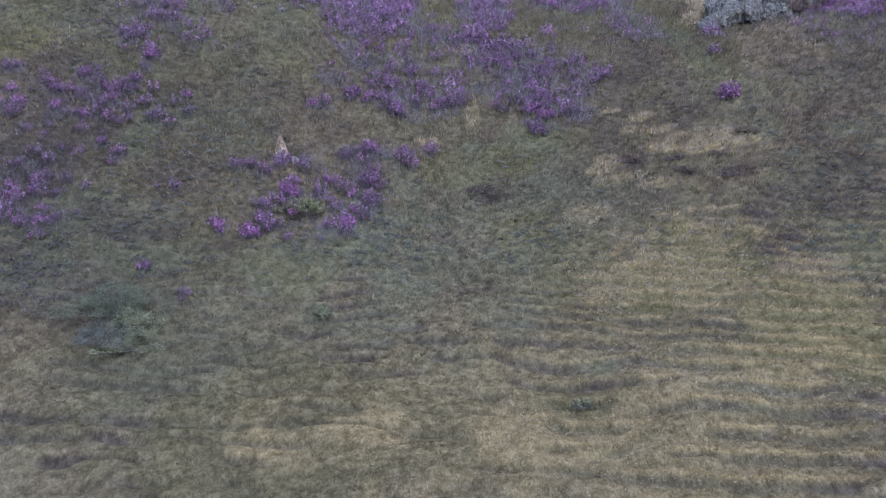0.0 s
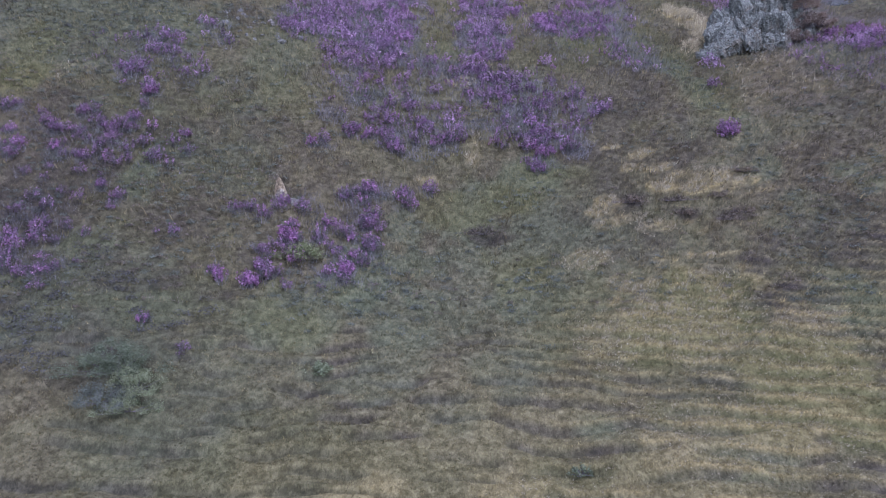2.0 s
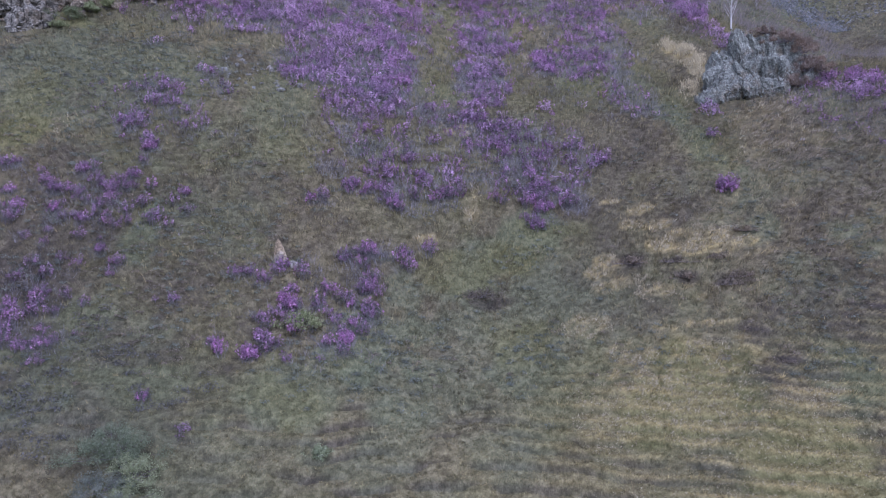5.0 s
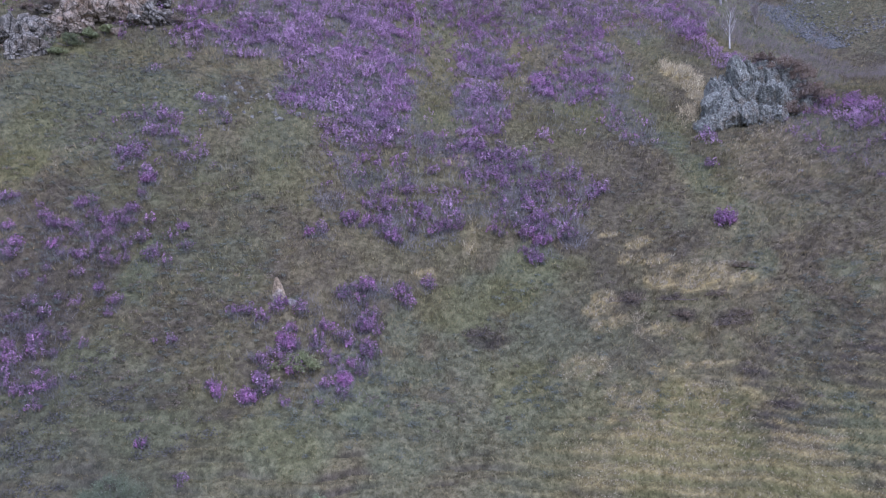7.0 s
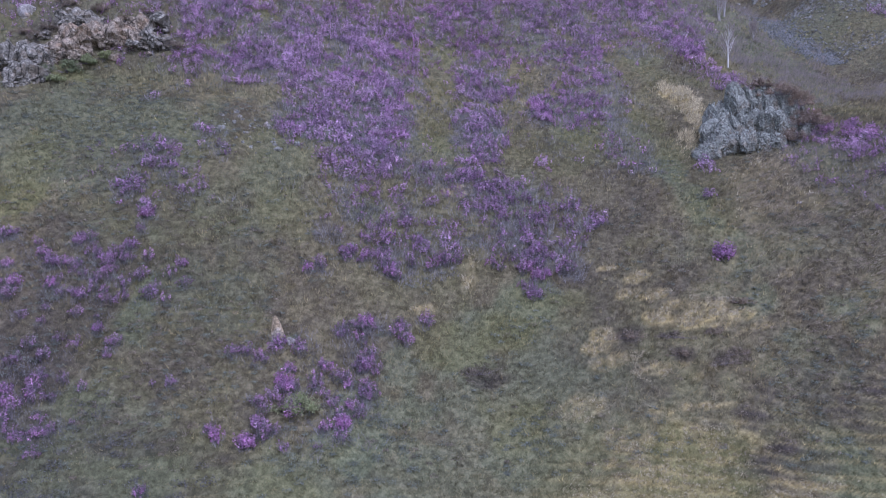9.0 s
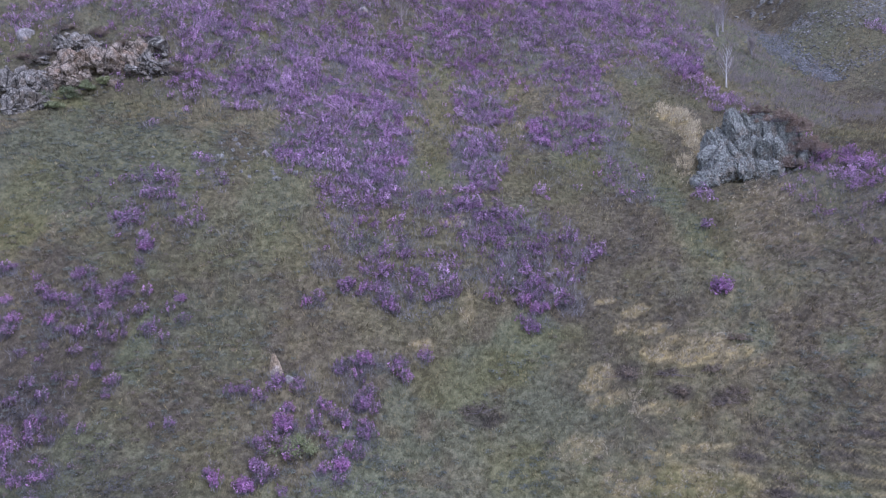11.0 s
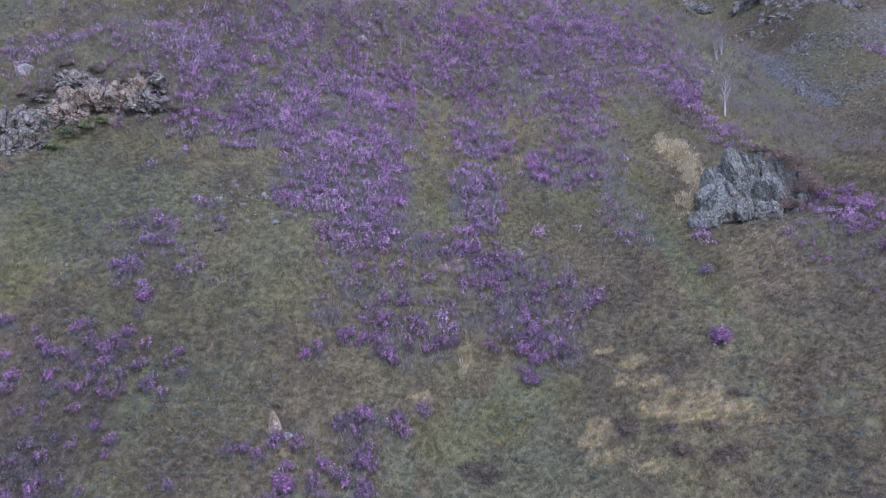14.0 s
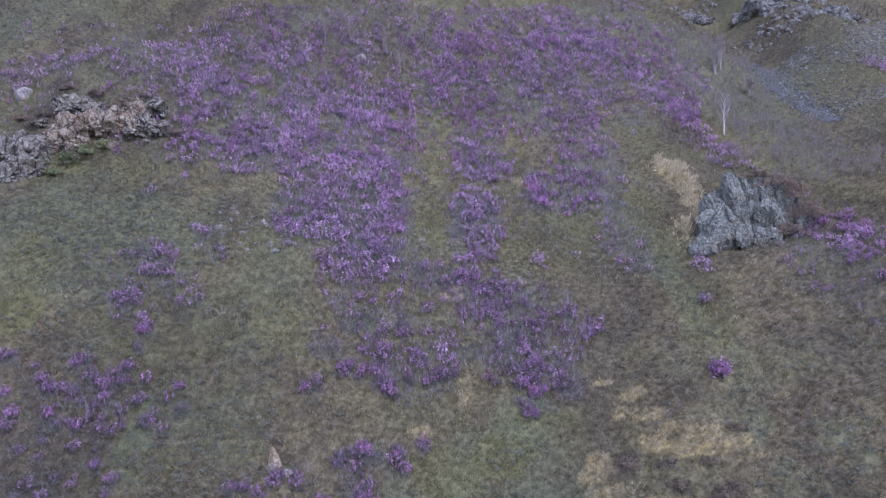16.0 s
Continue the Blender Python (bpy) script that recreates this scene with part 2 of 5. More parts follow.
STRAW_B = [  # x, y, half width, half depth, density
    (22.5, 45.9, 0.7, 0.4, 0.5), (13.4, 36.3, 2.9, 1.4, 0.4), (11.4, 34, 4.3, 2.2, 0.4),
    (17.3, 33.6, 1.6, 0.8, 0.5), (8.4, 39.5, 1.6, 0.9, 0.4), (15.8, 30.7, 3.7, 3.2, 0.25),
    (11.3, 34.2, 3.3, 1.6, 0.4), (4.2, 24.3, 3.1, 1.6, 0.4),
]
STRAW = STRAW_A + STRAW_B
GREEN_A = [  # x, y, half width, half depth, density
    (-29.5, 49.8, 2.4, 1.4, 0.8), (0, 71.5, 2.3, 7.8, 0.5), (9.3, 61.3, 4.4, 4.1, 0.4),
    (-33.7, 64.2, 2.5, 1.3, 0.7), (24.1, 79.4, 3.8, 5.5, 0.4), (19.9, 59.2, 1.4, 3.7, 0.4),
    (19.9, 51.8, 1.7, 2.8, 0.4), (6.8, 45.5, 3.6, 1.8, 0.4), (-31, 52.5, 2.5, 2.3, 0.5),
    (-18.7, 76.9, 1.4, 1.3, 0.5), (-20.7, 62, 3.9, 2.7, 0.2), (4.3, 25.1, 2.2, 1.6, 0.4),
]
GREEN_B = [  # x, y, half width, half depth, density
    (13.2, 29.3, 4.6, 2.3, 0.25), (-12.8, 28.9, 6.9, 4.3, 0.25), (-27.3, 55.3, 11, 7.1, 0.15),
    (13.4, 36.3, 3.2, 1.6, 0.9), (11.4, 34, 4.9, 2.4, 0.9), (15.7, 30.3, 3.9, 3.8, 0.95),
    (11, 33.4, 4, 2.7, 0.5), (4.5, 25.1, 2.6, 1.9, 0.6), (9.5, 23, 4.6, 2.3, 0.4),
    (-4.8, 25.8, 8.6, 4.3, 0.45), (6.9, 23.8, 6.6, 3.3, 0.4),
]
GREEN = GREEN_A + GREEN_B
SAGE_A = [  # x, y, half width, half depth, density
    (-4, 36.6, 3.5, 1.8, 0.8), (5.6, 45.1, 1.8, 1.3, 0.7), (6.5, 28.7, 2.3, 1.1, 0.6),
    (-18.7, 32.5, 2.4, 1.9, 0.25), (-13.9, 30.3, 1.5, 0.9, 0.5), (11.5, 26.2, 1.9, 0.9, 0.5),
    (19.8, 35.1, 1.4, 1.5, 0.45), (-2.2, 32.7, 2.1, 1.1, 0.4), (-2.1, 42.2, 1.7, 2.4, 0.5),
    (-13.8, 50.8, 4.1, 2, 0.25), (-12.5, 53.9, 2.6, 1.6, 0.35), (24.8, 43, 2.1, 1.1, 0.6),
    (19.9, 47, 1.9, 1.4, 0.5), (-5.4, 51.6, 2.5, 1.3, 0.5), (-31.9, 56.4, 2.7, 2.4, 0.4),
    (72.3, 117.2, 3.7, 11.3, 0.3),
]
SAGE_B = [  # x, y, half width, half depth, density
    (-14.2, 45, 4.6, 2.4, 0.35), (-18, 42.8, 1.2, 1.7, 0.7), (22.1, 39.3, 2.2, 1.8, 0.3),
    (20, 44.5, 1.4, 1.1, 0.6), (19.2, 33.3, 1.1, 1, 0.5), (19.5, 36.2, 0.9, 0.9, 0.4),
    (-18.3, 44, 0.6, 1.4, 0.9), (-8.8, 42.9, 0.4, 0.3, 0.9), (4.3, 37.2, 2.3, 1.8, 0.6),
    (3, 32.2, 2.3, 1.9, 0.45), (11, 25.8, 1.4, 0.7, 0.7), (6.7, 28.3, 2, 1, 0.7),
    (9.8, 26.4, 0.6, 0.3, 0.6), (19.6, 34.3, 1.9, 1.5, 0.7), (20.2, 39.1, 2.5, 2.5, 0.5),
    (-5.7, 32, 1.5, 0.8, 0.4),
]
SAGE_C = [  # x, y, half width, half depth, density
    (-3.6, 31.5, 2.3, 1.4, 0.4), (-20.3, 35.3, 2.3, 2.1, 0.25), (0.4, 29.5, 1.9, 1.3, 0.3),
    (18.5, 57.6, 1.4, 2.7, 0.8), (19.4, 53.4, 1.3, 2, 0.8), (19.9, 50.5, 0.8, 1, 0.8),
    (20.8, 48.9, 1, 1.4, 0.7), (63.5, 110.3, 7.9, 15.1, 0.25), (-6.9, 35.9, 2.6, 1.7, 0.5),
    (-3.9, 39.4, 1.9, 1.5, 0.6), (-8.5, 35.1, 2.2, 1.3, 0.6), (-27.3, 55.3, 11, 7.1, 0.55),
    (-19.6, 34.1, 3, 2.3, 0.25), (-2.8, 36.2, 2.8, 1.9, 0.5),
]
SAGE = SAGE_A + SAGE_B + SAGE_C
BROWN_A = [  # x, y, half width, half depth, density
    (2.5, 42.3, 1.7, 1, 0.8), (16, 50.6, 3.6, 3.5, 0.7), (0.5, 38.4, 2.5, 1.8, 0.3),
    (26.1, 46.6, 4.1, 3, 0.5), (-16.6, 47.3, 2.3, 1.2, 0.5), (-28.3, 61.1, 2.4, 1.2, 0.4),
    (16.7, 53.8, 2.6, 2.2, 0.5), (38.7, 86.5, 4.1, 9.9, 0.4), (-12.5, 92.7, 22.2, 11.1, 0.5),
    (46.8, 92.8, 8.1, 7, 0.7), (41.3, 105.2, 4.2, 13.6, 0.6), (-41.8, 78.2, 7.5, 7.4, 0.5),
    (60.5, 104.9, 10, 22.8, 0.7), (59.9, 129.1, 12.3, 8.7, 0.5),
]
BROWN_B = [  # x, y, half width, half depth, density
    (-18.2, 35.1, 7.3, 4.5, 0.85), (-14.8, 40.9, 6.2, 4.2, 0.5), (-21.2, 44.7, 9.2, 5.6, 0.8),
    (-16.9, 44.9, 12.5, 6.3, 0.6), (-15.2, 30.2, 6, 3.9, 0.55), (16.8, 35.6, 1.7, 0.9, 0.9),
    (9.7, 35.2, 0.6, 0.3, 0.6),
]
BROWN_C = [  # x, y, half width, half depth, density
    (22, 37, 1.5, 1.7, 0.8), (23, 39.8, 1.9, 1.9, 0.5), (20, 34.6, 1.1, 1.1, 0.6),
    (16.8, 33.9, 0.8, 0.4, 0.7), (16.6, 35, 1.9, 1.4, 0.8), (22.7, 39.8, 2.8, 2, 0.5),
    (8.5, 36, 1.7, 0.9, 0.5), (-28, 49.3, 4.7, 4, 0.7), (-23.6, 42.9, 3.4, 2.7, 0.7),
    (-18.1, 31.3, 3, 2.7, 0.6),
]
BROWN = BROWN_A + BROWN_B + BROWN_C

STRAW_SPOTS = [  # x, y, half width, half depth, density
    (13.1, 47.6, 0.8, 0.3, 0.8), (14, 46.2, 1.1, 0.4, 1), (11.7, 48.6, 0.8, 0.2, 0.7),
    (15.3, 45.1, 1.4, 0.5, 1), (17.1, 44.7, 1.6, 0.4, 0.9), (18.2, 43.7, 1.4, 0.3, 0.9),
    (15.2, 43.9, 1.2, 0.5, 0.9), (13.8, 44.6, 0.9, 0.6, 0.8), (9.7, 43, 0.9, 0.9, 0.7),
    (10.7, 41.9, 1.3, 0.6, 0.7), (12.4, 41, 1.3, 0.5, 0.8), (19.1, 42.6, 0.8, 0.2, 0.5),
    (15.4, 40.5, 1.3, 0.5, 0.35), (1.3, 54.5, 1.1, 0.5, 0.7), (2.1, 47.9, 0.6, 0.7, 0.5),
    (-1.1, 45.8, 0.9, 0.3, 0.6), (24.4, 54.5, 2, 2.1, 0.2), (25.5, 51.5, 2.5, 2.3, 0.18),
]
BROWN_SPOTS = [  # x, y, half width, half depth, density
    (11.9, 43.7, 1, 0.7, 1), (14.2, 43.1, 0.8, 0.4, 1), (16.7, 42.9, 0.6, 0.3, 1),
    (14.5, 41.8, 0.7, 0.5, 1), (17, 41, 1.5, 0.8, 0.7), (10.4, 44.9, 1.3, 0.6, 0.5),
    (17.8, 46.8, 1.8, 0.8, 0.7), (15, 49.5, 2.2, 1.1, 0.5), (3, 41.8, 1.4, 0.4, 0.9),
    (26.7, 48.4, 3.1, 1.9, 0.55), (29.9, 51.2, 2.4, 1.7, 0.5), (15.1, 54.1, 1.9, 2, 0.4),
    (-24.9, 44, 2.1, 1.5, 0.7), (-24.2, 45.9, 2.6, 1.1, 0.6), (-20.6, 42.3, 2, 1.2, 0.6),
    (-17.5, 42.2, 2, 0.9, 0.45), (-23.4, 40.7, 1.9, 1.1, 0.55), (38.5, 71.9, 2.3, 5.7, 0.5),
]
BROWN_WEST = [  # x, y, half width, half depth, density
    (-19, 32.6, 1.6, 1.4, 0.6), (-17.6, 33.9, 1.9, 1.1, 0.3), (-20.6, 35.7, 2.3, 1.4, 0.3),
    (-15.8, 37.1, 2.4, 1.5, 0.6), (-15.4, 40.1, 2.6, 1.4, 0.6), (-21.9, 41.4, 3, 1.7, 0.7),
    (16.7, 37.6, 1.1, 1.4, 0.7), (20.1, 38.3, 1.8, 2.2, 0.75), (23.3, 38.9, 0.9, 2.3, 0.75),
    (2.6, 41.9, 1.4, 0.8, 0.9), (15.8, 54.2, 2.4, 2.2, 0.7), (16.3, 46.8, 2.2, 1, 0.8),
    (-25.1, 43.5, 2.1, 2.1, 0.6), (18.8, 34.9, 1.4, 0.8, 0.7), (10.4, 25.8, 0.7, 0.4, 0.8),
    (6, 27.3, 1.3, 0.4, 0.7), (10.3, 28.3, 0.9, 0.3, 0.7),
]
GREEN_SPOTS = [  # x, y, half width, half depth, density
    (4.6, 44.7, 3.9, 1.4, 0.65), (0.3, 43.3, 2.6, 1.4, 0.55), (7.2, 46.5, 2.8, 1.2, 0.55),
    (-0.5, 62.4, 1.3, 3.2, 0.55), (-10.9, 50.4, 3.2, 1.7, 0.45), (-29.7, 52.5, 2.5, 2.4, 0.6),
    (12.9, 64.9, 2.1, 3.6, 0.65), (20, 68, 1.9, 4.9, 0.5), (-17.2, 48.9, 3.1, 1.2, 0.4),
    (4.6, 39, 1.8, 2.1, 0.55), (-32.5, 62.7, 2.2, 0.8, 0.8), (-19.1, 76.1, 2.4, 1.1, 0.7),
    (-29.4, 49.2, 1.6, 1.9, 0.5),
    (-7.3, 34.9, 1.8, 1.3, 0.5),
    (10.8, 29, 2.5, 1.3, 0.5), (14.7, 29.8, 2.6, 1.7, 0.5),
]
SAGE_SPOTS = [  # x, y, half width, half depth, density
    (19.2, 52.4, 1, 2.5, 0.7), (-4.2, 37, 1.6, 0.8, 0.7), (-1.7, 34.5, 2.3, 1.5, 0.6),
    (6.1, 46.2, 2.1, 1.7, 0.7), (19.2, 47.1, 1.1, 1.4, 0.5), (-13.4, 49.3, 3.1, 1.3, 0.35),
    (25.2, 41.4, 1.3, 1.1, 0.6),
]
FAR = [  # x, y, half width, half depth, density
    (-40.9, 75.4, 4.8, 4.3, 0.22), (-29.2, 71.6, 3.5, 2.2, 0.22), (-24.8, 69.9, 2.2, 2.7, 0.25),
    (-27.2, 77.4, 3.7, 5.3, 0.25), (-20.8, 81.4, 3.9, 2.5, 0.22), (-14.5, 86.3, 4.8, 2.5, 0.41),
    (-6.6, 90.9, 5.8, 3.1, 0.41), (-8.7, 83.5, 4, 3.1, 0.34), (-46.6, 82.3, 3.9, 2, 0.19),
    (-38.4, 84.4, 5.4, 2.5, 0.20), (6.3, 99.2, 5.5, 3.7, 0.41), (15.5, 102.3, 4.9, 5, 0.44),
    (23.3, 101, 3.2, 5.3, 0.41), (0.7, 93, 4.4, 3, 0.41), (17.1, 93.5, 5.2, 3.8, 0.41),
    (28, 92.4, 2.9, 4.1, 0.34), (31, 88.4, 1.6, 3.1, 0.48),
]
STRAW_MEADOW = [  # x, y, half width, half depth, density
    (-2.7, 25.3, 3.2, 1.3, 0.45), (4.3, 24.8, 3, 1.1, 0.5), (-4.8, 27, 2.4, 1.1, 0.2),
    (6.8, 25.3, 1.8, 0.8, 0.4), (15.2, 28.5, 2.5, 1.8, 0.12), (10.4, 32.9, 2.4, 1.5, 0.3),
    (11.6, 34.3, 3, 1.3, 0.45), (11.4, 37.4, 2.1, 1, 0.5),
    (-6, 25, 2.2, 1.3, 0.55), (-2.5, 25.3, 2.2, 1.3, 0.5),
]
SAGE_MEADOW = [  # x, y, half width, half depth, density
    (-7.3, 34.9, 1.8, 1.3, 0.55), (-1.3, 36.8, 1.8, 1.4, 0.6), (1.4, 40.4, 2.9, 1.7, 0.45),
    (-1.1, 37.2, 2.4, 1.7, 0.5), (5.4, 44.4, 2.1, 1.8, 0.5),
    (-6.2, 34.9, 2.5, 1.5, 0.6), (-4, 37.2, 2.7, 1.6, 0.65), (-1.4, 39.6, 2.8, 1.7, 0.6),
    (1.2, 42.4, 3, 1.8, 0.6), (3.4, 44.6, 2.8, 1.5, 0.55), (40.5, 105.7, 7.6, 11.4, 0.7),
    (44, 96.7, 8.5, 13.3, 0.6), (57, 109.7, 8.7, 8.7, 0.6), (36.3, 110.9, 8, 8.8, 0.5),
    (-20, 33.7, 3, 1.5, 0.8), (-20.9, 36.2, 2.6, 1.3, 0.7), (-15.4, 35, 2.5, 1.2, 0.6),
    (-19, 37.7, 2.1, 1.1, 0.6), (-15.6, 37.5, 1.5, 0.9, 0.6), (-17.7, 32, 2.3, 0.9, 0.6),
]
BROWN_EDGES = [  # x, y, half width, half depth, density
    (-17.6, 30.1, 1.8, 1.4, 0.55), (-16, 27, 1.3, 1.5, 0.4), (-13.4, 30.5, 1.2, 0.4, 0.5),
    (25.1, 45.5, 3.3, 1.5, 0.5), (23.6, 48.4, 2.3, 1.5, 0.45), (28.4, 48.6, 2.3, 1.6, 0.5),
    (11.6, 29.8, 2.6, 1.5, 0.5), (14.1, 32.3, 1.3, 0.9, 0.5),
]
STRAW_TUFTS = [  # x, y, half width, half depth, density
    (10.2, 43.6, 0.9, 0.7, 0.8), (9.5, 41.7, 0.9, 0.7, 0.75), (12.4, 46.5, 1, 0.4, 0.8),
    (16.3, 44.1, 1.9, 0.6, 0.9), (17.7, 43.2, 1, 0.2, 0.8), (13.7, 38.5, 2.1, 0.2, 0.8),
    (9.6, 37.3, 0.9, 1.1, 0.6), (10.6, 35.4, 2.5, 1, 0.55), (14.5, 36, 1.7, 0.8, 0.35),
    (17.9, 33.7, 1.6, 0.4, 0.6),
]
BROWN_BARE = [  # x, y, half width, half depth, density
    (-21.5, 37.1, 1.8, 1.1, 0.5), (-19.8, 34.7, 1.9, 0.9, 0.4), (-28.7, 61.4, 2.3, 1.6, 0.6),
    (14.5, 41.8, 1.3, 0.8, 0.8), (11.9, 43.2, 0.9, 0.5, 1), (14.1, 43.1, 0.6, 0.3, 1),
    (16.8, 43.1, 0.5, 0.2, 1), (18, 38.6, 1.4, 1.1, 0.7), (3.1, 41.8, 1.5, 0.5, 0.9),
    (22.1, 39.8, 1.6, 1.8, 0.6),
    (64, 108, 12, 16, 0.5), (58, 124, 13, 11, 0.5),
    (-22.6, 39.8, 2.9, 1.9, 0.9), (-22.6, 44.7, 3.2, 1.7, 0.8), (-21.8, 36.8, 1.8, 1.1, 0.9),
]
SCRUB_WEST = [  # x, y, half width, half depth, density
    (-21.4, 36.1, 1.7, 1.2, 0.8), (-19.7, 33.7, 2.1, 1.1, 0.8), (-18.7, 38, 1.2, 0.8, 0.9),
    (-16.3, 36.3, 1.4, 0.7, 0.6), (-18.8, 35, 1.7, 0.7, 0.6), (-14.2, 34.1, 1.9, 0.8, 0.5),
    (-18.4, 31.9, 1.5, 0.6, 0.6), (-12.6, 35, 1.4, 0.9, 0.5), (-23.5, 39.1, 1.6, 1.1, 0.7),
    (-19.6, 52.2, 1.4, 0.8, 0.9), (-25.4, 54.1, 2.6, 0.9, 0.4), (-29.3, 54, 2.2, 1.1, 0.5),
]
LOWER_EAST = [  # x, y, half width, half depth, density
    (-4.6, 42.4, 0.9, 1.3, 0.55), (-5.4, 43.7, 1.3, 0.5, 0.6), (-3.9, 39.9, 0.8, 0.6, 0.55),
    (-5.5, 39.2, 0.9, 0.4, 0.6), (-7, 40.4, 0.6, 0.6, 0.45),
]

FLOWERS = MIDDLE + UPPER + WEST + LOWER + LOWER_EAST + TOP + FAR


def spread(x, y, patches, edge=0.45, seed=11):
    """How much of a kind grows at a place, 0 to 1, from its patches with ragged edges."""
    rag = (vnoise(x, y, 2.4, seed) - 0.5) * 0.9 + (vnoise(x, y, 0.8, seed + 1) - 0.5) * 0.6
    most = np.zeros_like(np.asarray(x, float))
    for cx, cy, rx, ry, d in patches:
        r = np.sqrt(((x - cx) / rx) ** 2 + ((y - cy) / ry) ** 2) + rag * min(1.0, 0.6 + rx / 4)
        most = np.maximum(most, d * np.clip((1.15 - r) / edge, 0, 1))
    return most


def tussocks(x, y):
    """Where bare brown litter shows between tufts of straw, 0 to 1."""
    return np.clip((0.7 * vnoise(x, y, 0.33, 28) + 0.3 * vnoise(x, y, 1.1, 29) - 0.49) * 10 + 0.5, 0, 1) * np.clip((np.asarray(y) - 33) / 3, 0, 1)


def cover(x, y):
    """Shares of straw, green, sage and brown growth; brown also carries the shade of the risers."""
    drift = vnoise(x, y, 9, 21), vnoise(x, y, 7, 22), vnoise(x, y, 6, 23), vnoise(x, y, 5, 24)
    wide = [k * np.clip(d * 2.6 - 1.3 + 0.8 * (vnoise(x, y, 0.9, 25) - 0.5), 0, 1) for d, k in zip(drift, (0.15, 0.45, 0.5, 0.38))]
    kinds = STRAW + STRAW_SPOTS + STRAW_TUFTS, GREEN + GREEN_SPOTS, SAGE + SAGE_SPOTS + SAGE_MEADOW, BROWN + BROWN_SPOTS + BROWN_WEST + BROWN_EDGES + BROWN_BARE
    wide[3] = wide[3] * np.clip((np.asarray(y) - 28) / 8, 0, 1)
    shares = [np.clip(np.maximum(spread(x, y, k, 0.3 if n == 0 else 0.5, 31 + 3 * n), w), 0, 1) for n, (k, w) in enumerate(zip(kinds, wide))]
    shares[0] = np.maximum(shares[0], spread(x, y, STRAW_MEADOW, 0.9, 43))
    litter = 1 - 0.75 * spread(x, y, BROWN_SPOTS + BROWN_WEST + BROWN_EDGES + BROWN_BARE, 0.5, 40)
    shares[1], shares[2] = shares[1] * litter, shares[2] * litter
    shares[3] = np.maximum(shares[3], 0.65 * spread(x, y, FLOWERS + SPARSE, 0.6))
    heath = (0.34 + 0.22 * np.clip((np.asarray(x) - 4) / 6, 0, 1) + 0.34 * np.clip((-13 - np.asarray(x)) / 5, 0, 1)) * np.clip((np.asarray(y) - 31 - 5 * vnoise(x, y, 8, 26)) / 7, 0, 1) * (0.4 + vnoise(x, y, 2.5, 27))
    shares[3] = np.maximum(shares[3], heath)
    fine = tussocks(x, y)
    shares[3] = np.maximum(shares[3], 0.7 * fine * shares[0])
    shares[0] = np.clip(shares[0] * (1 - 0.72 * fine), 0, 1)
    # straw on the lips; brown on risers is bare soil and painted overhang shade
    _, lip, shaded_riser = terraces(x, y, hill(x, y))
    shares[0] = np.clip(shares[0] * (1 - 0.8 * shaded_riser) + 0.42 * lip, 0, 1)
    shares[3] = np.clip(shares[3] * (1 - 0.6 * lip) + 0.72 * shaded_riser, 0, 1)
    return np.stack(shares, -1)


# ---- materials ----
def material(name, rough=0.9):
    m = bpy.data.materials.new(name)
    m.use_nodes = True
    b = m.node_tree.nodes["Principled BSDF"]
    b.inputs["Roughness"].default_value = rough
    b.inputs["Specular IOR Level"].default_value = 0.25
    return m, m.node_tree, b


def node(tree, kind, **values):
    n = tree.nodes.new("ShaderNode" + kind)
    for key, value in values.items():
        n.inputs[key].default_value = value
    return n


def ramp(tree, fac, *stops):
    r = tree.nodes.new("ShaderNodeValToRGB")
    while len(r.color_ramp.elements) < len(stops):
        r.color_ramp.elements.new(0.5)
    for e, (at, colour) in zip(r.color_ramp.elements, stops):
        e.position, e.color = at, (*colour, 1)
    tree.links.new(fac, r.inputs["Fac"])
    return r.outputs["Color"]


def noisy(tree, scale, detail=4, rough=0.6, coords=None):
    n = node(tree, "TexNoise", Scale=scale, Detail=detail, Roughness=rough)
    if coords is None:
        coords = node(tree, "TexCoord").outputs["Object"]
    tree.links.new(coords, n.inputs["Vector"])
    return n.outputs["Fac"]


def mixed(tree, fac, a, b, blend="MIX"):
    m = tree.nodes.new("ShaderNodeMix")
    m.data_type, m.blend_type = "RGBA", blend
    for socket, value in ((m.inputs["Factor"], fac), (m.inputs["A"], a), (m.inputs["B"], b)):
        if isinstance(value, bpy.types.NodeSocket):
            tree.links.new(value, socket)
        else:
            socket.default_value = value if not isinstance(value, tuple) else (*value, 1)
    return m.outputs["Result"]


def bump(tree, bsdf, fac, strength, distance):
    b = node(tree, "Bump", Strength=strength, Distance=distance)
    tree.links.new(fac, b.inputs["Height"])
    tree.links.new(b.outputs["Normal"], bsdf.inputs["Normal"])


def cover_colour(tree, clump):
    """The colour of the growth from its shares and a noise that breaks it up."""
    at = tree.nodes.new("ShaderNodeAttribute")
    at.attribute_name = "cover"
    split = node(tree, "SeparateColor")
    tree.links.new(at.outputs["Color"], split.inputs["Color"])
    c = ramp(tree, clump, (0.38, GRASS[0]), (0.5, GRASS[1]), (0.64, GRASS[2]))
    for share, (dark, pale) in ((at.outputs["Alpha"], BROWNS), (split.outputs["Blue"], SAGES), (split.outputs["Green"], GREENS), (split.outputs["Red"], STRAWS)):
        c = mixed(tree, share, c, ramp(tree, clump, (0.38, dark), (0.62, pale)))
    return c


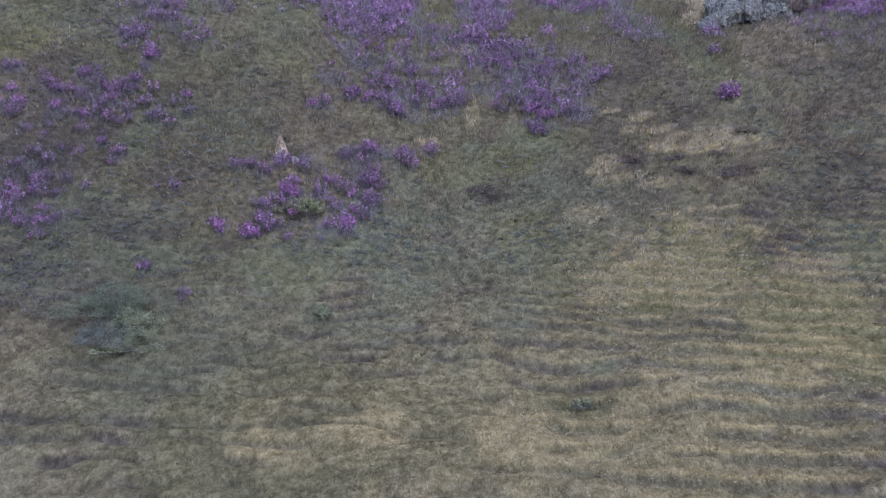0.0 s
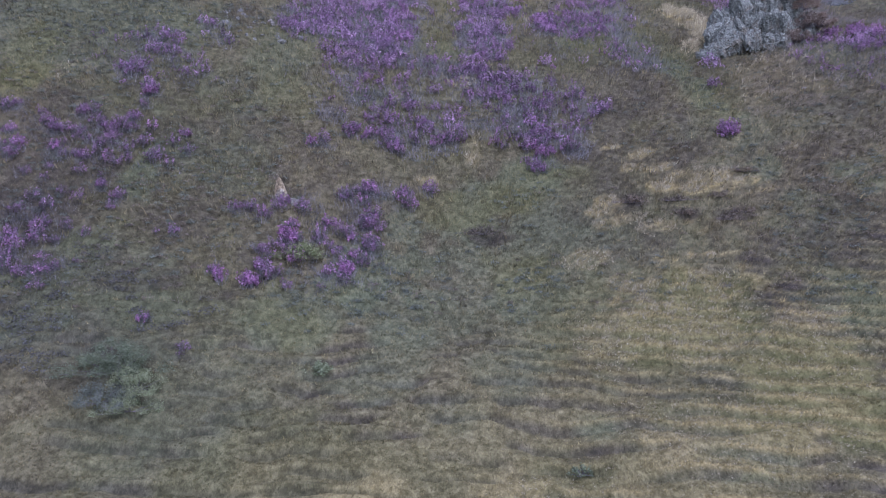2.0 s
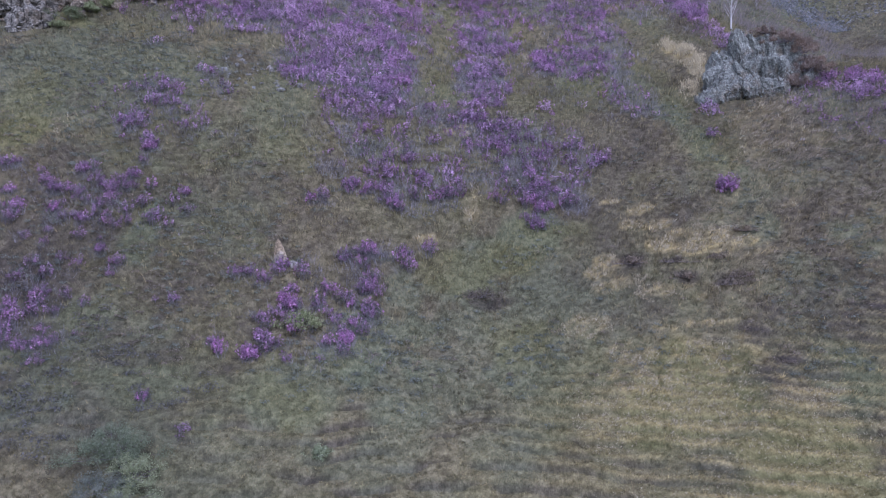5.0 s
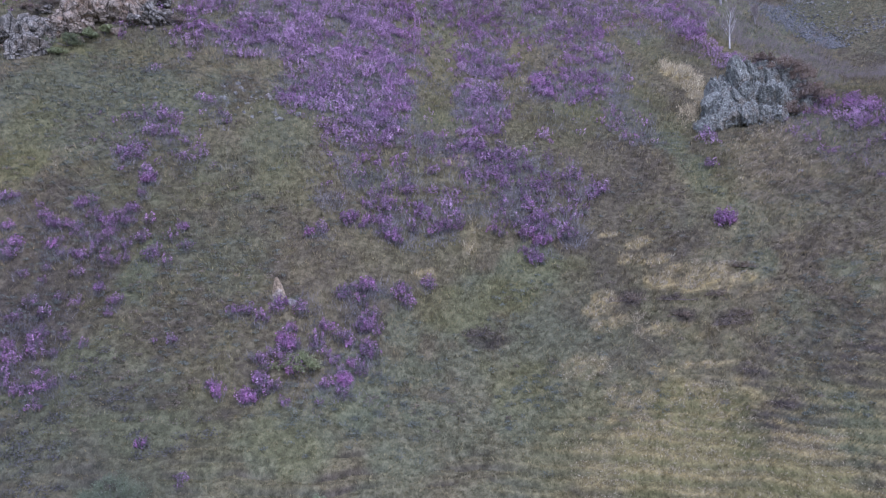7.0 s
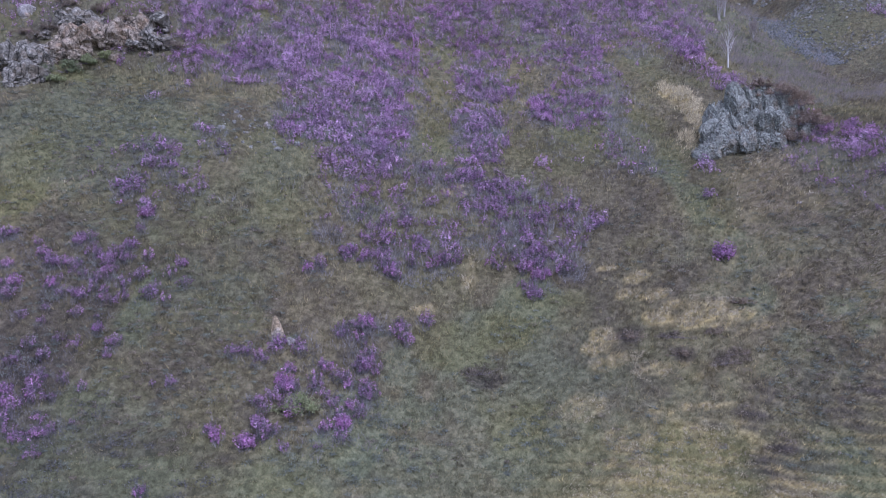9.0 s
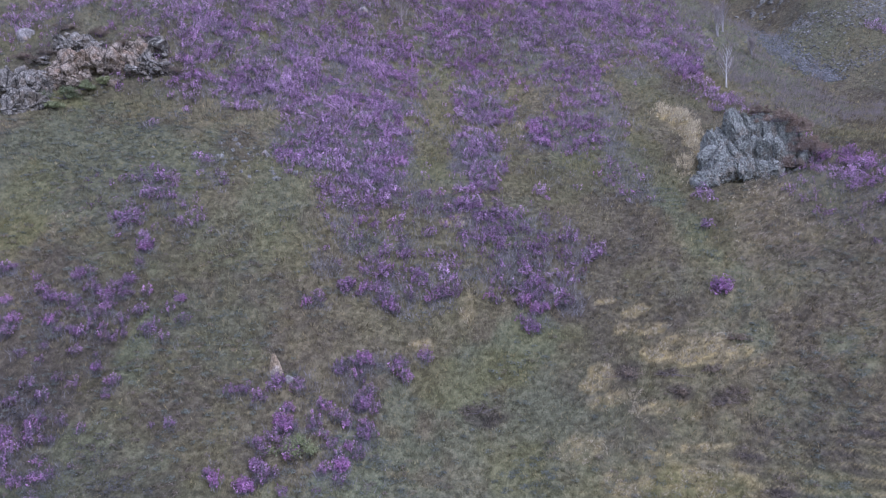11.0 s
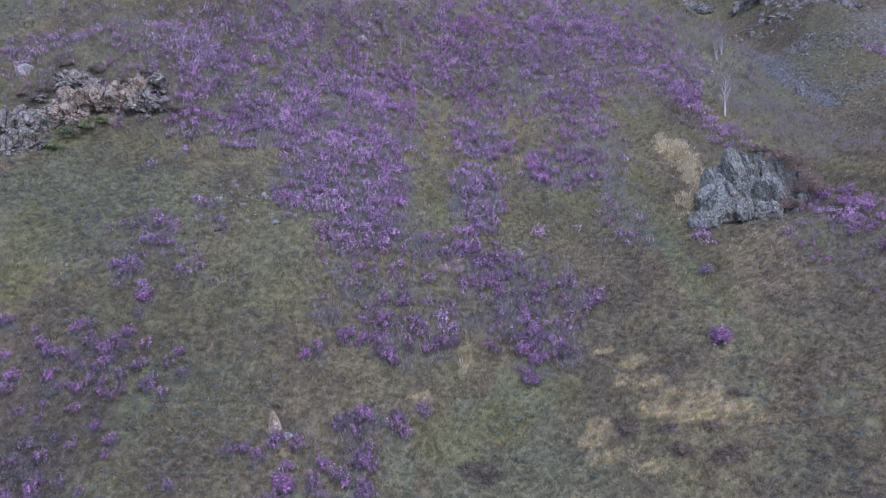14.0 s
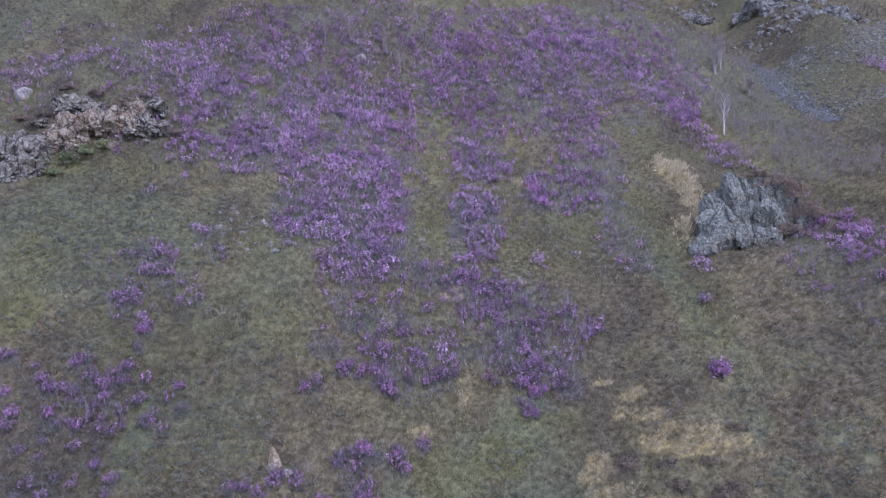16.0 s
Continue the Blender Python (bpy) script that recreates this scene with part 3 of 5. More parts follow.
GRASS = (0.098, 0.086, 0.046), (0.17, 0.151, 0.081), (0.268, 0.241, 0.136)
STRAWS = (0.312, 0.252, 0.107), (0.565, 0.464, 0.217)
GREENS = (0.09, 0.09, 0.034), (0.196, 0.192, 0.08)
SAGES = (0.09, 0.106, 0.059), (0.195, 0.219, 0.124)
BROWNS = (0.042, 0.0355, 0.029), (0.1, 0.085, 0.07)


def stretched(tree, x, y, z):
    m = node(tree, "Mapping", Scale=(x, y, z))
    tree.links.new(node(tree, "TexCoord").outputs["Object"], m.inputs["Vector"])
    return m.outputs["Vector"]


def ground_material():
    m, t, b = material("turf", 0.95)
    clump = noisy(t, 2.4, 6, 0.7)
    c = cover_colour(t, clump)
    tuft = noisy(t, 5.5, 3, 0.7, stretched(t, 1.6, 0.8, 0.8))
    c = mixed(t, 0.9, c, ramp(t, tuft, (0.36, (0.88, 0.88, 0.88)), (0.5, (1, 1, 1)), (0.62, (1.12, 1.12, 1.1))), "MULTIPLY")
    blade = noisy(t, 15, 2, 0.7, stretched(t, 2.2, 0.7, 0.7))
    c = mixed(t, 0.9, c, ramp(t, blade, (0.36, (0.78, 0.78, 0.78)), (0.5, (1, 1, 1)), (0.63, (1.26, 1.25, 1.22))), "MULTIPLY")
    t.links.new(c, b.inputs["Base Color"])
    bump(t, b, tuft, 1.0, 0.15)
    return m


def growth_material(name):
    """Grass blades: the cover's colour, from blade to blade paler or darker."""
    m, t, b = material(name, 0.85)
    own = t.nodes.new("ShaderNodeAttribute")
    own.attribute_name = "tone"
    c = cover_colour(t, own.outputs["Fac"])
    island = t.nodes.new("ShaderNodeNewGeometry").outputs["Random Per Island"]
    c = mixed(t, 1.0, c, ramp(t, island, (0.0, (0.66, 0.66, 0.64)), (0.6, (0.97, 0.96, 0.93)), (0.88, (1.25, 1.22, 1.16)), (1.0, (1.75, 1.7, 1.58))), "MULTIPLY")
    t.links.new(c, b.inputs["Base Color"])
    return m


def leaf_material(name, *stops, rough=0.7, drift=0.0, last=(1.1, 1.06, 1.0), toned=False):
    m, t, b = material(name, rough)
    island = t.nodes.new("ShaderNodeNewGeometry").outputs["Random Per Island"]
    c = ramp(t, island, *stops)
    one = t.nodes.new("ShaderNodeObjectInfo").outputs["Random"]
    c = mixed(t, 1.0, c, ramp(t, one, (0, (0.7, 0.72, 0.76)), (0.65, (1.0, 1.0, 1.0)), (1, last)), "MULTIPLY")
    if toned:  # whole branches differ at random; low parts darkened as painted shade, tips paled
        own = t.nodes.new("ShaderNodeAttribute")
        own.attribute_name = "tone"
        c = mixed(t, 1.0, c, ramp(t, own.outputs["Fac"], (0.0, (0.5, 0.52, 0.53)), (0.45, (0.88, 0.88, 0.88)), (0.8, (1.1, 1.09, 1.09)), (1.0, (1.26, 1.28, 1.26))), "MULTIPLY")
    if drift:
        wide = noisy(t, 0.35, 3, 0.6)
        c = mixed(t, drift, c, ramp(t, wide, (0.35, (0.68, 0.68, 0.72)), (0.65, (1.22, 1.16, 1.16))), "MULTIPLY")
        each = noisy(t, 1.7, 1, 0.5)
        c = mixed(t, 1.0, c, ramp(t, each, (0.36, (0.74, 0.74, 0.76)), (0.5, (1, 1, 1)), (0.64, (1.12, 1.12, 1.12))), "MULTIPLY")
    t.links.new(c, b.inputs["Base Color"])
    return m


def bark_material(name, dark, pale, scale=9):
    m, t, b = material(name, 0.9)
    n = noisy(t, scale, 5, 0.7)
    t.links.new(ramp(t, n, (0.35, dark), (0.65, pale)), b.inputs["Base Color"])
    bump(t, b, n, 0.6, 0.02)
    return m


def rock_material(name, dark, mid, pale, stain, crack=1.6, cracked=0.6, gap=0.035):
    m, t, b = material(name, 0.92)
    coords = node(t, "TexCoord").outputs["Object"]
    n = noisy(t, 1.7, 9, 0.72, coords)
    c = ramp(t, n, (0.3, dark), (0.5, mid), (0.72, pale))
    wide = noisy(t, 0.7, 4, 0.6, coords)
    c = mixed(t, ramp(t, wide, (0.5, (0, 0, 0)), (0.62, (0.75, 0.75, 0.75))), c, stain)
    v = node(t, "TexVoronoi", Scale=crack)
    v.feature = "DISTANCE_TO_EDGE"
    warp = mixed(t, 0.22, coords, noise_colour(t, 2.3, coords), "ADD")
    t.links.new(warp, v.inputs["Vector"])
    line = ramp(t, v.outputs["Distance"], (0.0, (0.2, 0.2, 0.2)), (gap, (1, 1, 1)))
    c = mixed(t, cracked, c, line, "MULTIPLY")
    fine = noisy(t, 7, 5, 0.75, coords)
    c = mixed(t, 0.85, c, ramp(t, fine, (0.36, (0.4, 0.4, 0.4)), (0.5, (1, 1, 1)), (0.64, (1.75, 1.75, 1.7))), "MULTIPLY")
    t.links.new(c, b.inputs["Base Color"])
    bump(t, b, fine, 0.9, 0.1)
    return m


def noise_colour(tree, scale, coords):
    n = node(tree, "TexNoise", Scale=scale, Detail=3)
    tree.links.new(coords, n.inputs["Vector"])
    return n.outputs["Color"]


TURF = ground_material()
BLADES = growth_material("grass_blades")
BLOSSOM = leaf_material("blossom", (0.0, (0.49, 0.29, 0.45)), (0.5, (0.665, 0.41, 0.61)), (1.0, (0.83, 0.6, 0.78)), drift=0.5, last=(1.12, 0.94, 1.08), toned=True)
DUSKY = leaf_material("dusky_blossom", (0.0, (0.31, 0.168, 0.285)), (0.5, (0.435, 0.25, 0.4)), (1.0, (0.59, 0.39, 0.55)), drift=0.4, last=(1.12, 0.92, 1.08), toned=True)
VIVID = leaf_material("vivid_blossom", (0.0, (0.41, 0.18, 0.37)), (0.5, (0.545, 0.28, 0.495)), (1.0, (0.7, 0.44, 0.65)), drift=0.4, last=(1.12, 0.9, 1.08), toned=True)
TWIG_LEAF = leaf_material("rhododendron_leaf", (0.0, (0.078, 0.077, 0.068)), (0.5, (0.132, 0.13, 0.118)), (1.0, (0.23, 0.226, 0.21)), toned=True)
SAGE_LEAF = leaf_material("sage_leaf", (0.0, (0.155, 0.175, 0.125)), (0.6, (0.215, 0.24, 0.178)), (1.0, (0.29, 0.315, 0.245)), drift=0.35)
GREEN_LEAF = leaf_material("green_leaf", (0.0, (0.15, 0.18, 0.093)), (0.6, (0.235, 0.276, 0.156)), (1.0, (0.34, 0.385, 0.24)))
FRESH_LEAF = leaf_material("fresh_leaf", (0.0, (0.13, 0.155, 0.068)), (0.6, (0.225, 0.258, 0.12)), (1.0, (0.34, 0.375, 0.2)))
DRY_LEAF = leaf_material("dry_twig", (0.0, (0.145, 0.117, 0.08)), (0.6, (0.22, 0.183, 0.131)), (1.0, (0.33, 0.285, 0.215)), drift=0.5)
STRAW_BLADE = leaf_material("straw_blade", (0.0, (0.22, 0.183, 0.098)), (0.55, (0.46, 0.395, 0.23)), (1.0, (0.8, 0.725, 0.48)))
BROWN_TWIG = leaf_material("brown_twig", (0.0, (0.17, 0.125, 0.088)), (0.6, (0.28, 0.215, 0.158)), (1.0, (0.42, 0.345, 0.265)))
LODGED = leaf_material("lodged_blade", (0.0, (0.15, 0.125, 0.085)), (0.6, (0.27, 0.232, 0.165)), (1.0, (0.44, 0.39, 0.29)))
TWIGS = leaf_material("twigs", (0.0, (0.12, 0.1, 0.084)), (0.6, (0.19, 0.164, 0.142)), (1.0, (0.3, 0.268, 0.24)))
MAUVE_TWIGS = leaf_material("mauve_twigs", (0.0, (0.12, 0.108, 0.1)), (0.6, (0.25, 0.23, 0.218)), (1.0, (0.47, 0.44, 0.425)))
STEM = bark_material("shrub_bark", (0.1, 0.088, 0.09), (0.26, 0.235, 0.24))
BIRCH_BARK = bark_material("birch_bark", (0.4, 0.38, 0.35), (0.85, 0.83, 0.78), 5)
GREY_BARK = bark_material("grey_birch_bark", (0.27, 0.25, 0.24), (0.45, 0.43, 0.41), 5)
BIRCH_TWIG = bark_material("birch_twig", (0.22, 0.18, 0.16), (0.4, 0.35, 0.32))
GREY_ROCK = rock_material("grey_rock", (0.165, 0.176, 0.149), (0.228, 0.241, 0.205), (0.32, 0.334, 0.288), (0.2, 0.178, 0.132), 1.1, 0.25)
SHARD_ROCK = rock_material("shard_rock", (0.155, 0.164, 0.14), (0.24, 0.252, 0.216), (0.35, 0.364, 0.315), (0.2, 0.178, 0.136))
TAN_ROCK = rock_material("tan_rock", (0.135, 0.113, 0.082), (0.27, 0.228, 0.17), (0.47, 0.422, 0.338), (0.27, 0.195, 0.125), 0.6, 0.9, 0.05)
BROKEN_ROCK = rock_material("broken_rock", (0.1, 0.095, 0.078), (0.212, 0.202, 0.168), (0.48, 0.46, 0.39), (0.19, 0.16, 0.116), 0.8, 1.0, 0.06)
LICHEN_ROCK = rock_material("lichen_rock", (0.125, 0.125, 0.115), (0.21, 0.212, 0.19), (0.4, 0.4, 0.355), (0.165, 0.148, 0.125), 1.1)
SCREE_STONE = rock_material("scree_stone", (0.125, 0.13, 0.126), (0.185, 0.192, 0.186), (0.27, 0.28, 0.27), (0.15, 0.153, 0.148))
ORANGE_STONE = rock_material("orange_stone", (0.21, 0.165, 0.1), (0.35, 0.28, 0.175), (0.5, 0.43, 0.31), (0.4, 0.36, 0.3), 0.6, 0.3)
PALE_STONE = rock_material("pale_stone", (0.2, 0.18, 0.16), (0.34, 0.32, 0.29), (0.5, 0.48, 0.45), (0.4, 0.29, 0.2), 0.6)


# ---- mesh helpers ----
def mesh(name, verts, faces, materials, index=None, smooth=False, shares=None, normals=None, tone=None):
    me = bpy.data.meshes.new(name)
    verts, faces = np.asarray(verts, np.float32), np.asarray(faces, np.int32)
    n, k = faces.shape
    me.vertices.add(len(verts))
    me.vertices.foreach_set("co", verts.ravel())
    me.loops.add(n * k)
    me.loops.foreach_set("vertex_index", faces.ravel())
    me.polygons.add(n)
    me.polygons.foreach_set("loop_start", np.arange(0, n * k, k, dtype=np.int32))
    for m in materials:
        me.materials.append(m)
    if index is not None:
        me.polygons.foreach_set("material_index", np.asarray(index, np.int32))
    me.polygons.foreach_set("use_smooth", np.full(n, smooth))
    if shares is not None:
        a = me.attributes.new("cover", "FLOAT_COLOR", "POINT")
        a.data.foreach_set("color", np.asarray(shares, np.float32).ravel())
    if tone is not None:
        a = me.attributes.new("tone", "FLOAT", "POINT")
        a.data.foreach_set("value", np.asarray(tone, np.float32))
    me.update(calc_edges=True)
    if normals is not None:
        me.normals_split_custom_set_from_vertices(np.asarray(normals, np.float32))
    return me


def part(name, me, parent, label=""):
    ob = new(name, me)
    ob.parent = parent
    return tagged(ob, label)


def joined(pieces):
    """One pair of vertices and faces out of several."""
    verts, faces, at = [], [], 0
    for v, f in pieces:
        verts.append(v)
        faces.append(np.asarray(f) + at)
        at += len(v)
    return np.concatenate(verts), np.concatenate(faces)


def rods(starts, ends, thick, thin, sides=3):
    """Tapered rods, many at once."""
    a, b = np.asarray(starts, float), np.asarray(ends, float)
    d = b - a
    d /= np.linalg.norm(d, axis=1, keepdims=True) + 1e-9
    side = np.cross(d, np.where(np.abs(d[:, 2:]) > 0.9, [[1.0, 0, 0]], [[0, 0, 1.0]]))
    side /= np.linalg.norm(side, axis=1, keepdims=True) + 1e-9
    up = np.cross(d, side)
    turn = np.arange(sides) * 2 * np.pi / sides
    ring = side[:, None] * np.cos(turn)[None, :, None] + up[:, None] * np.sin(turn)[None, :, None]
    r0, r1 = np.broadcast_to(thick, len(a))[:, None, None], np.broadcast_to(thin, len(a))[:, None, None]
    verts = np.concatenate([a[:, None] + ring * r0, b[:, None] + ring * r1], 1)
    k = np.arange(sides)
    q = np.stack([k, (k + 1) % sides, (k + 1) % sides + sides, k + sides], 1)
    faces = (np.arange(len(a)) * 2 * sides)[:, None, None] + q[None]
    return verts.reshape(-1, 3), faces.reshape(-1, 4)


def flakes(centres, size, rng, lift=0.5, corners=3, face=None):
    """Small leaves or petals, each a bent triangle or a quad of its own, turned at random but leaning up."""
    c = np.asarray(centres, float)
    n = rng.normal(size=c.shape)
    if face is None:
        n[:, 2] = np.abs(n[:, 2]) + lift
    else:
        n = n * 0.45 + face / (np.linalg.norm(face, axis=1, keepdims=True) + 1e-9)
    n /= np.linalg.norm(n, axis=1, keepdims=True)
    u = np.cross(n, rng.normal(size=c.shape))
    u /= np.linalg.norm(u, axis=1, keepdims=True) + 1e-9
    v = np.cross(n, u)
    s = np.broadcast_to(size, len(c))[:, None, None] * (0.7 + 0.6 * rng.random((len(c), 1, 1)))
    turn = np.arange(corners) * 2 * np.pi / corners
    ring = u[:, None] * np.cos(turn)[None, :, None] + v[:, None] * np.sin(turn)[None, :, None]
    ring = ring * (0.8 + 0.4 * rng.random((len(c), corners, 1)))
    return (c[:, None] + ring * s).reshape(-1, 3), np.arange(len(c) * corners).reshape(-1, corners)


# ---- the hillside: one sheet out to the horizon ----
def build_ground():
    ys = [-900, -500, -250, -120, -60, -30, -12, 0, 8, 13]
    y = 16.0
    while y < 132:
        ys.append(y)
        y += 0.075 if y < 38 else 0.2 + 0.006 * (y - 38)
    ys += list(np.arange(132.6, 176, 0.7))
    ys += [180, 195, 230, 300, 450, 700, 1200]
    core = np.linspace(-1, 1, 231)
    out = np.array([1.06, 1.15, 1.3, 1.6, 2.2, 3.5, 6, 10])
    s = np.concatenate([-out[::-1], core, out])
    ys = np.array(ys)
    wide = 9 + 0.66 * np.clip(ys, 20, 140)
    x = s[None] * wide[:, None]
    yy = np.repeat(ys[:, None], len(s), 1)
    z = height(x, yy)
    rows, cols = x.shape
    i = np.arange(rows * cols).reshape(rows, cols)
    faces = np.stack([i[:-1, :-1], i[:-1, 1:], i[1:, 1:], i[1:, :-1]], -1).reshape(-1, 4)
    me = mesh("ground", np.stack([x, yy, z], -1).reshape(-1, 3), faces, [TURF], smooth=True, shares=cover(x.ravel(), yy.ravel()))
    tagged(new("ground", me), "steep grassy hillside with dry straw and sage patches", "ground", kind="structure")


build_ground()


def on_ground(x, y, sink=0.0):
    return np.array([x, y, float(height(x, y)) - sink])


# ---- flowering shrubs ----
def shrub_shape(rng, tall, wands, petals, leaves, full, size=0.05, corners=4, shown=99):
    """Upright branches that fan out from the root: most sheathed in blossom over their upper half, the rest bare or in dull leaf."""
    ang = rng.random(wands) * 2 * np.pi
    out = np.sqrt((np.arange(wands) + 0.5) / wands) * tall * 0.56
    high = tall * (1.0 - 0.42 * (out / (tall * 0.56)) ** 2) * (0.68 + 0.42 * rng.random(wands))
    tip = np.stack([np.cos(ang) * out, np.sin(ang) * out, high], 1) + rng.normal(size=(wands, 3)) * 0.05 * tall
    foot = tip * [0.4, 0.4, 0.0] + [0, 0, -0.15]
    mid = foot + (tip - foot) * [0.75, 0.75, 0.5]
    wood = joined([rods(foot[:shown], mid[:shown], 0.014, 0.01), rods(mid[:shown], tip[:shown], 0.01, 0.005)])
    tone = np.clip(0.5 + 0.24 * rng.normal(size=wands), 0, 1)
    blooms = rng.random(wands) < full
    blooms[0] = True

    def sheath(which, count, low, thick, flake):
        pick = np.repeat(which, count)
        along = low + (1 - low) * rng.random((len(pick), 1)) ** 0.8
        at = np.where(along > 0.5, mid[pick] + (tip[pick] - mid[pick]) * (2 * along - 1), foot[pick] + (mid[pick] - foot[pick]) * 2 * along)
        ring = rng.normal(size=at.shape) * [thick, thick, 0.03]
        v, f = flakes(at + ring, flake, rng, 1.0, corners, ring * 2 + at * [0.12, 0.12, 0] + [0, -0.03, 0.12])
        # random tone, plus painted shade: darker low on the branch, paler at the tip
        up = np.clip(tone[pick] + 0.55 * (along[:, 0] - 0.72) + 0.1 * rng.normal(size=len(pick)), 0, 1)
        return v, f, np.repeat(up, corners)

    bloom = sheath(np.flatnonzero(blooms), petals, 0.5, 0.05 * tall, size)
    dull = np.flatnonzero(~blooms) if (~blooms).any() else np.arange(1)
    bare, low = sheath(dull, leaves, 0.35, 0.06 * tall, size * 0.8), sheath(np.arange(wands), max(1, leaves // 3), 0.12, 0.08 * tall, size)
    v, f = joined([bare[:2], low[:2]])
    # low leaves are toned down further, as shade inside the shrub
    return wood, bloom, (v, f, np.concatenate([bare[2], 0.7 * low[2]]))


def grow_spots():
    """Where the flowering shrubs stand: x, y, size and how full of flowers."""
    rng = np.random.default_rng(7)
    spots = []
    for patches in (LOWER, LOWER_EAST, WEST, MIDDLE, GULLY, UPPER, TOP, FAR, SPARSE):
        for cx, cy, rx, ry, d in patches:
            n = max(1, int(round(math.pi * rx * ry * d * (3.0 if patches is SPARSE else 4.8 if patches is MIDDLE else 4.2 if patches in (UPPER, TOP, FAR) else 2.2 if patches is LOWER else 3.0))))
            if rx < 1.3:
                n = max(n, (3 if d > 0.6 else 2) if rx > 0.5 else 1 + (d > 0.5))
            lone = rx < 0.9 and d > 0.95
            n = 4 if lone else n
            r, a = np.sqrt(rng.random(n)) * (0.4 if lone else 1) * (0.65 if rx < 0.7 else 0.9 if rx < 1.3 else 1.15), rng.random(n) * 2 * np.pi
            for k in range(n):
                x, y = cx + rx * r[k] * math.cos(a[k]), cy + ry * r[k] * math.sin(a[k])
                if n > 8 and rng.random() < float(spread(x, y, OPEN, 0.6)):
                    continue
                if n > 8 and patches is not SPARSE and float(vnoise(x, y, 1.8, 41)) + 0.4 * d < 0.48 + 0.2 * rng.random():
                    continue
                if n > 8 and float(vnoise(x, y, 1.0, 43)) < 0.25:
                    continue
                size = (0.85 + 0.35 * rng.random()) * min(1.1, 0.55 + 0.6 * rx) if lone else (0.55 + 0.5 * rng.random()) * min(1.0, 0.5 + 0.8 * rx)
                spots.append((x, y, size, 1.0 if lone else min(d, 0.85)))
    return sorted(spots, key=lambda s: s[1])


SPOTS = grow_spots()


def build_shrubs():
    rng = np.random.default_rng(8)
    models = []
    for k in range(6):
        lush = (0.92, 0.9, 0.55, 0.4, 0.25, 0.96)[k]
        wood, bloom, leaf = shrub_shape(rng, 1.05, 28, 14, 8, lush, 0.037, shown=12)
        ob = tagged(new("rhododendron_shrub", mesh("stems", *wood, [STEM])), "rhododendron shrub with purple-pink blossom on bare twigs, on the slope", "shrub", "flowering shrubs on the hillside")
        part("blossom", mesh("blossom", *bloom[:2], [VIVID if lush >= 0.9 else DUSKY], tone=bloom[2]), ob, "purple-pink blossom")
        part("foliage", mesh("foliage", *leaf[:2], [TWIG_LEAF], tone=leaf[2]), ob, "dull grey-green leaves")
        models.append((lush, ob))
    full = [ob for n, ob in models if n >= 0.9]
    thin = [ob for n, ob in models if n < 0.9]
    used = set()
    for x, y, size, d in SPOTS[:300]:
        ob = (full if rng.random() < d ** 4 else thin)[rng.integers(0, 3)]
        m = Matrix.Translation(on_ground(x, y, 0.05)) @ pose(0, 0, 0, rng.normal() * 5 + 6, rng.normal() * 5, rng.random() * 360)
        m = m @ Matrix.Diagonal((size, size, size * (0.85 + 0.3 * rng.random()), 1))
        if ob in used:
            made = copy_thing(ob, m)
            made.matrix_basis = m
        else:
            ob.matrix_basis = m
            used.add(ob)
    # those farther up the hill
    shapes = [shrub_shape(rng, 1.1, 11, n, 5, d, 0.06, 3, 1) for n, d in ((9, 0.9), (9, 1.0), (7, 0.7), (7, 0.5), (10, 0.9), (8, 0.7))]
    verts, faces, index, tones, at = [], [], [], [], 0
    for x, y, size, d in SPOTS[300:]:
        wood, bloom, leaf = shapes[rng.integers(0, 6)]
        a = rng.random() * 2 * math.pi
        turn = np.array([[math.cos(a), -math.sin(a), 0], [math.sin(a), math.cos(a), 0], [0, 0, 1]]) * size
        foot = on_ground(x, y, 0.05)
        shift = 0.28 * rng.normal() + 0.7 * (float(vnoise(x, y, 2.2, 44)) - 0.45)
        wood = wood[0], np.concatenate([wood[1][:, :3], wood[1][:, [0, 2, 3]]]), np.zeros(len(wood[0]))
        for i, (v, f, own) in enumerate((wood, bloom, leaf)):
            if i == 1:
                f = f[:int(len(f) * (0.3 + 0.7 * d))]
                i = 4 if y < 56 and rng.random() < 0.75 else 3 if vnoise(x, y, 4, 42) + 0.5 * rng.random() > 0.82 else 1
            verts.append(v @ turn.T + foot)
            faces.append(f + at)
            index.append(np.full(len(f), i))
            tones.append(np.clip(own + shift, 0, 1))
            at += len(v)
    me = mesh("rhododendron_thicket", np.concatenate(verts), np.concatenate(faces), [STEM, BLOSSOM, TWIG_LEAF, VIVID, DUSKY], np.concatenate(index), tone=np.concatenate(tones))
    tagged(new("rhododendron_thicket", me), "dense thicket of purple-pink flowering rhododendron up the slope", "shrubs", kind="stuff")


build_shrubs()


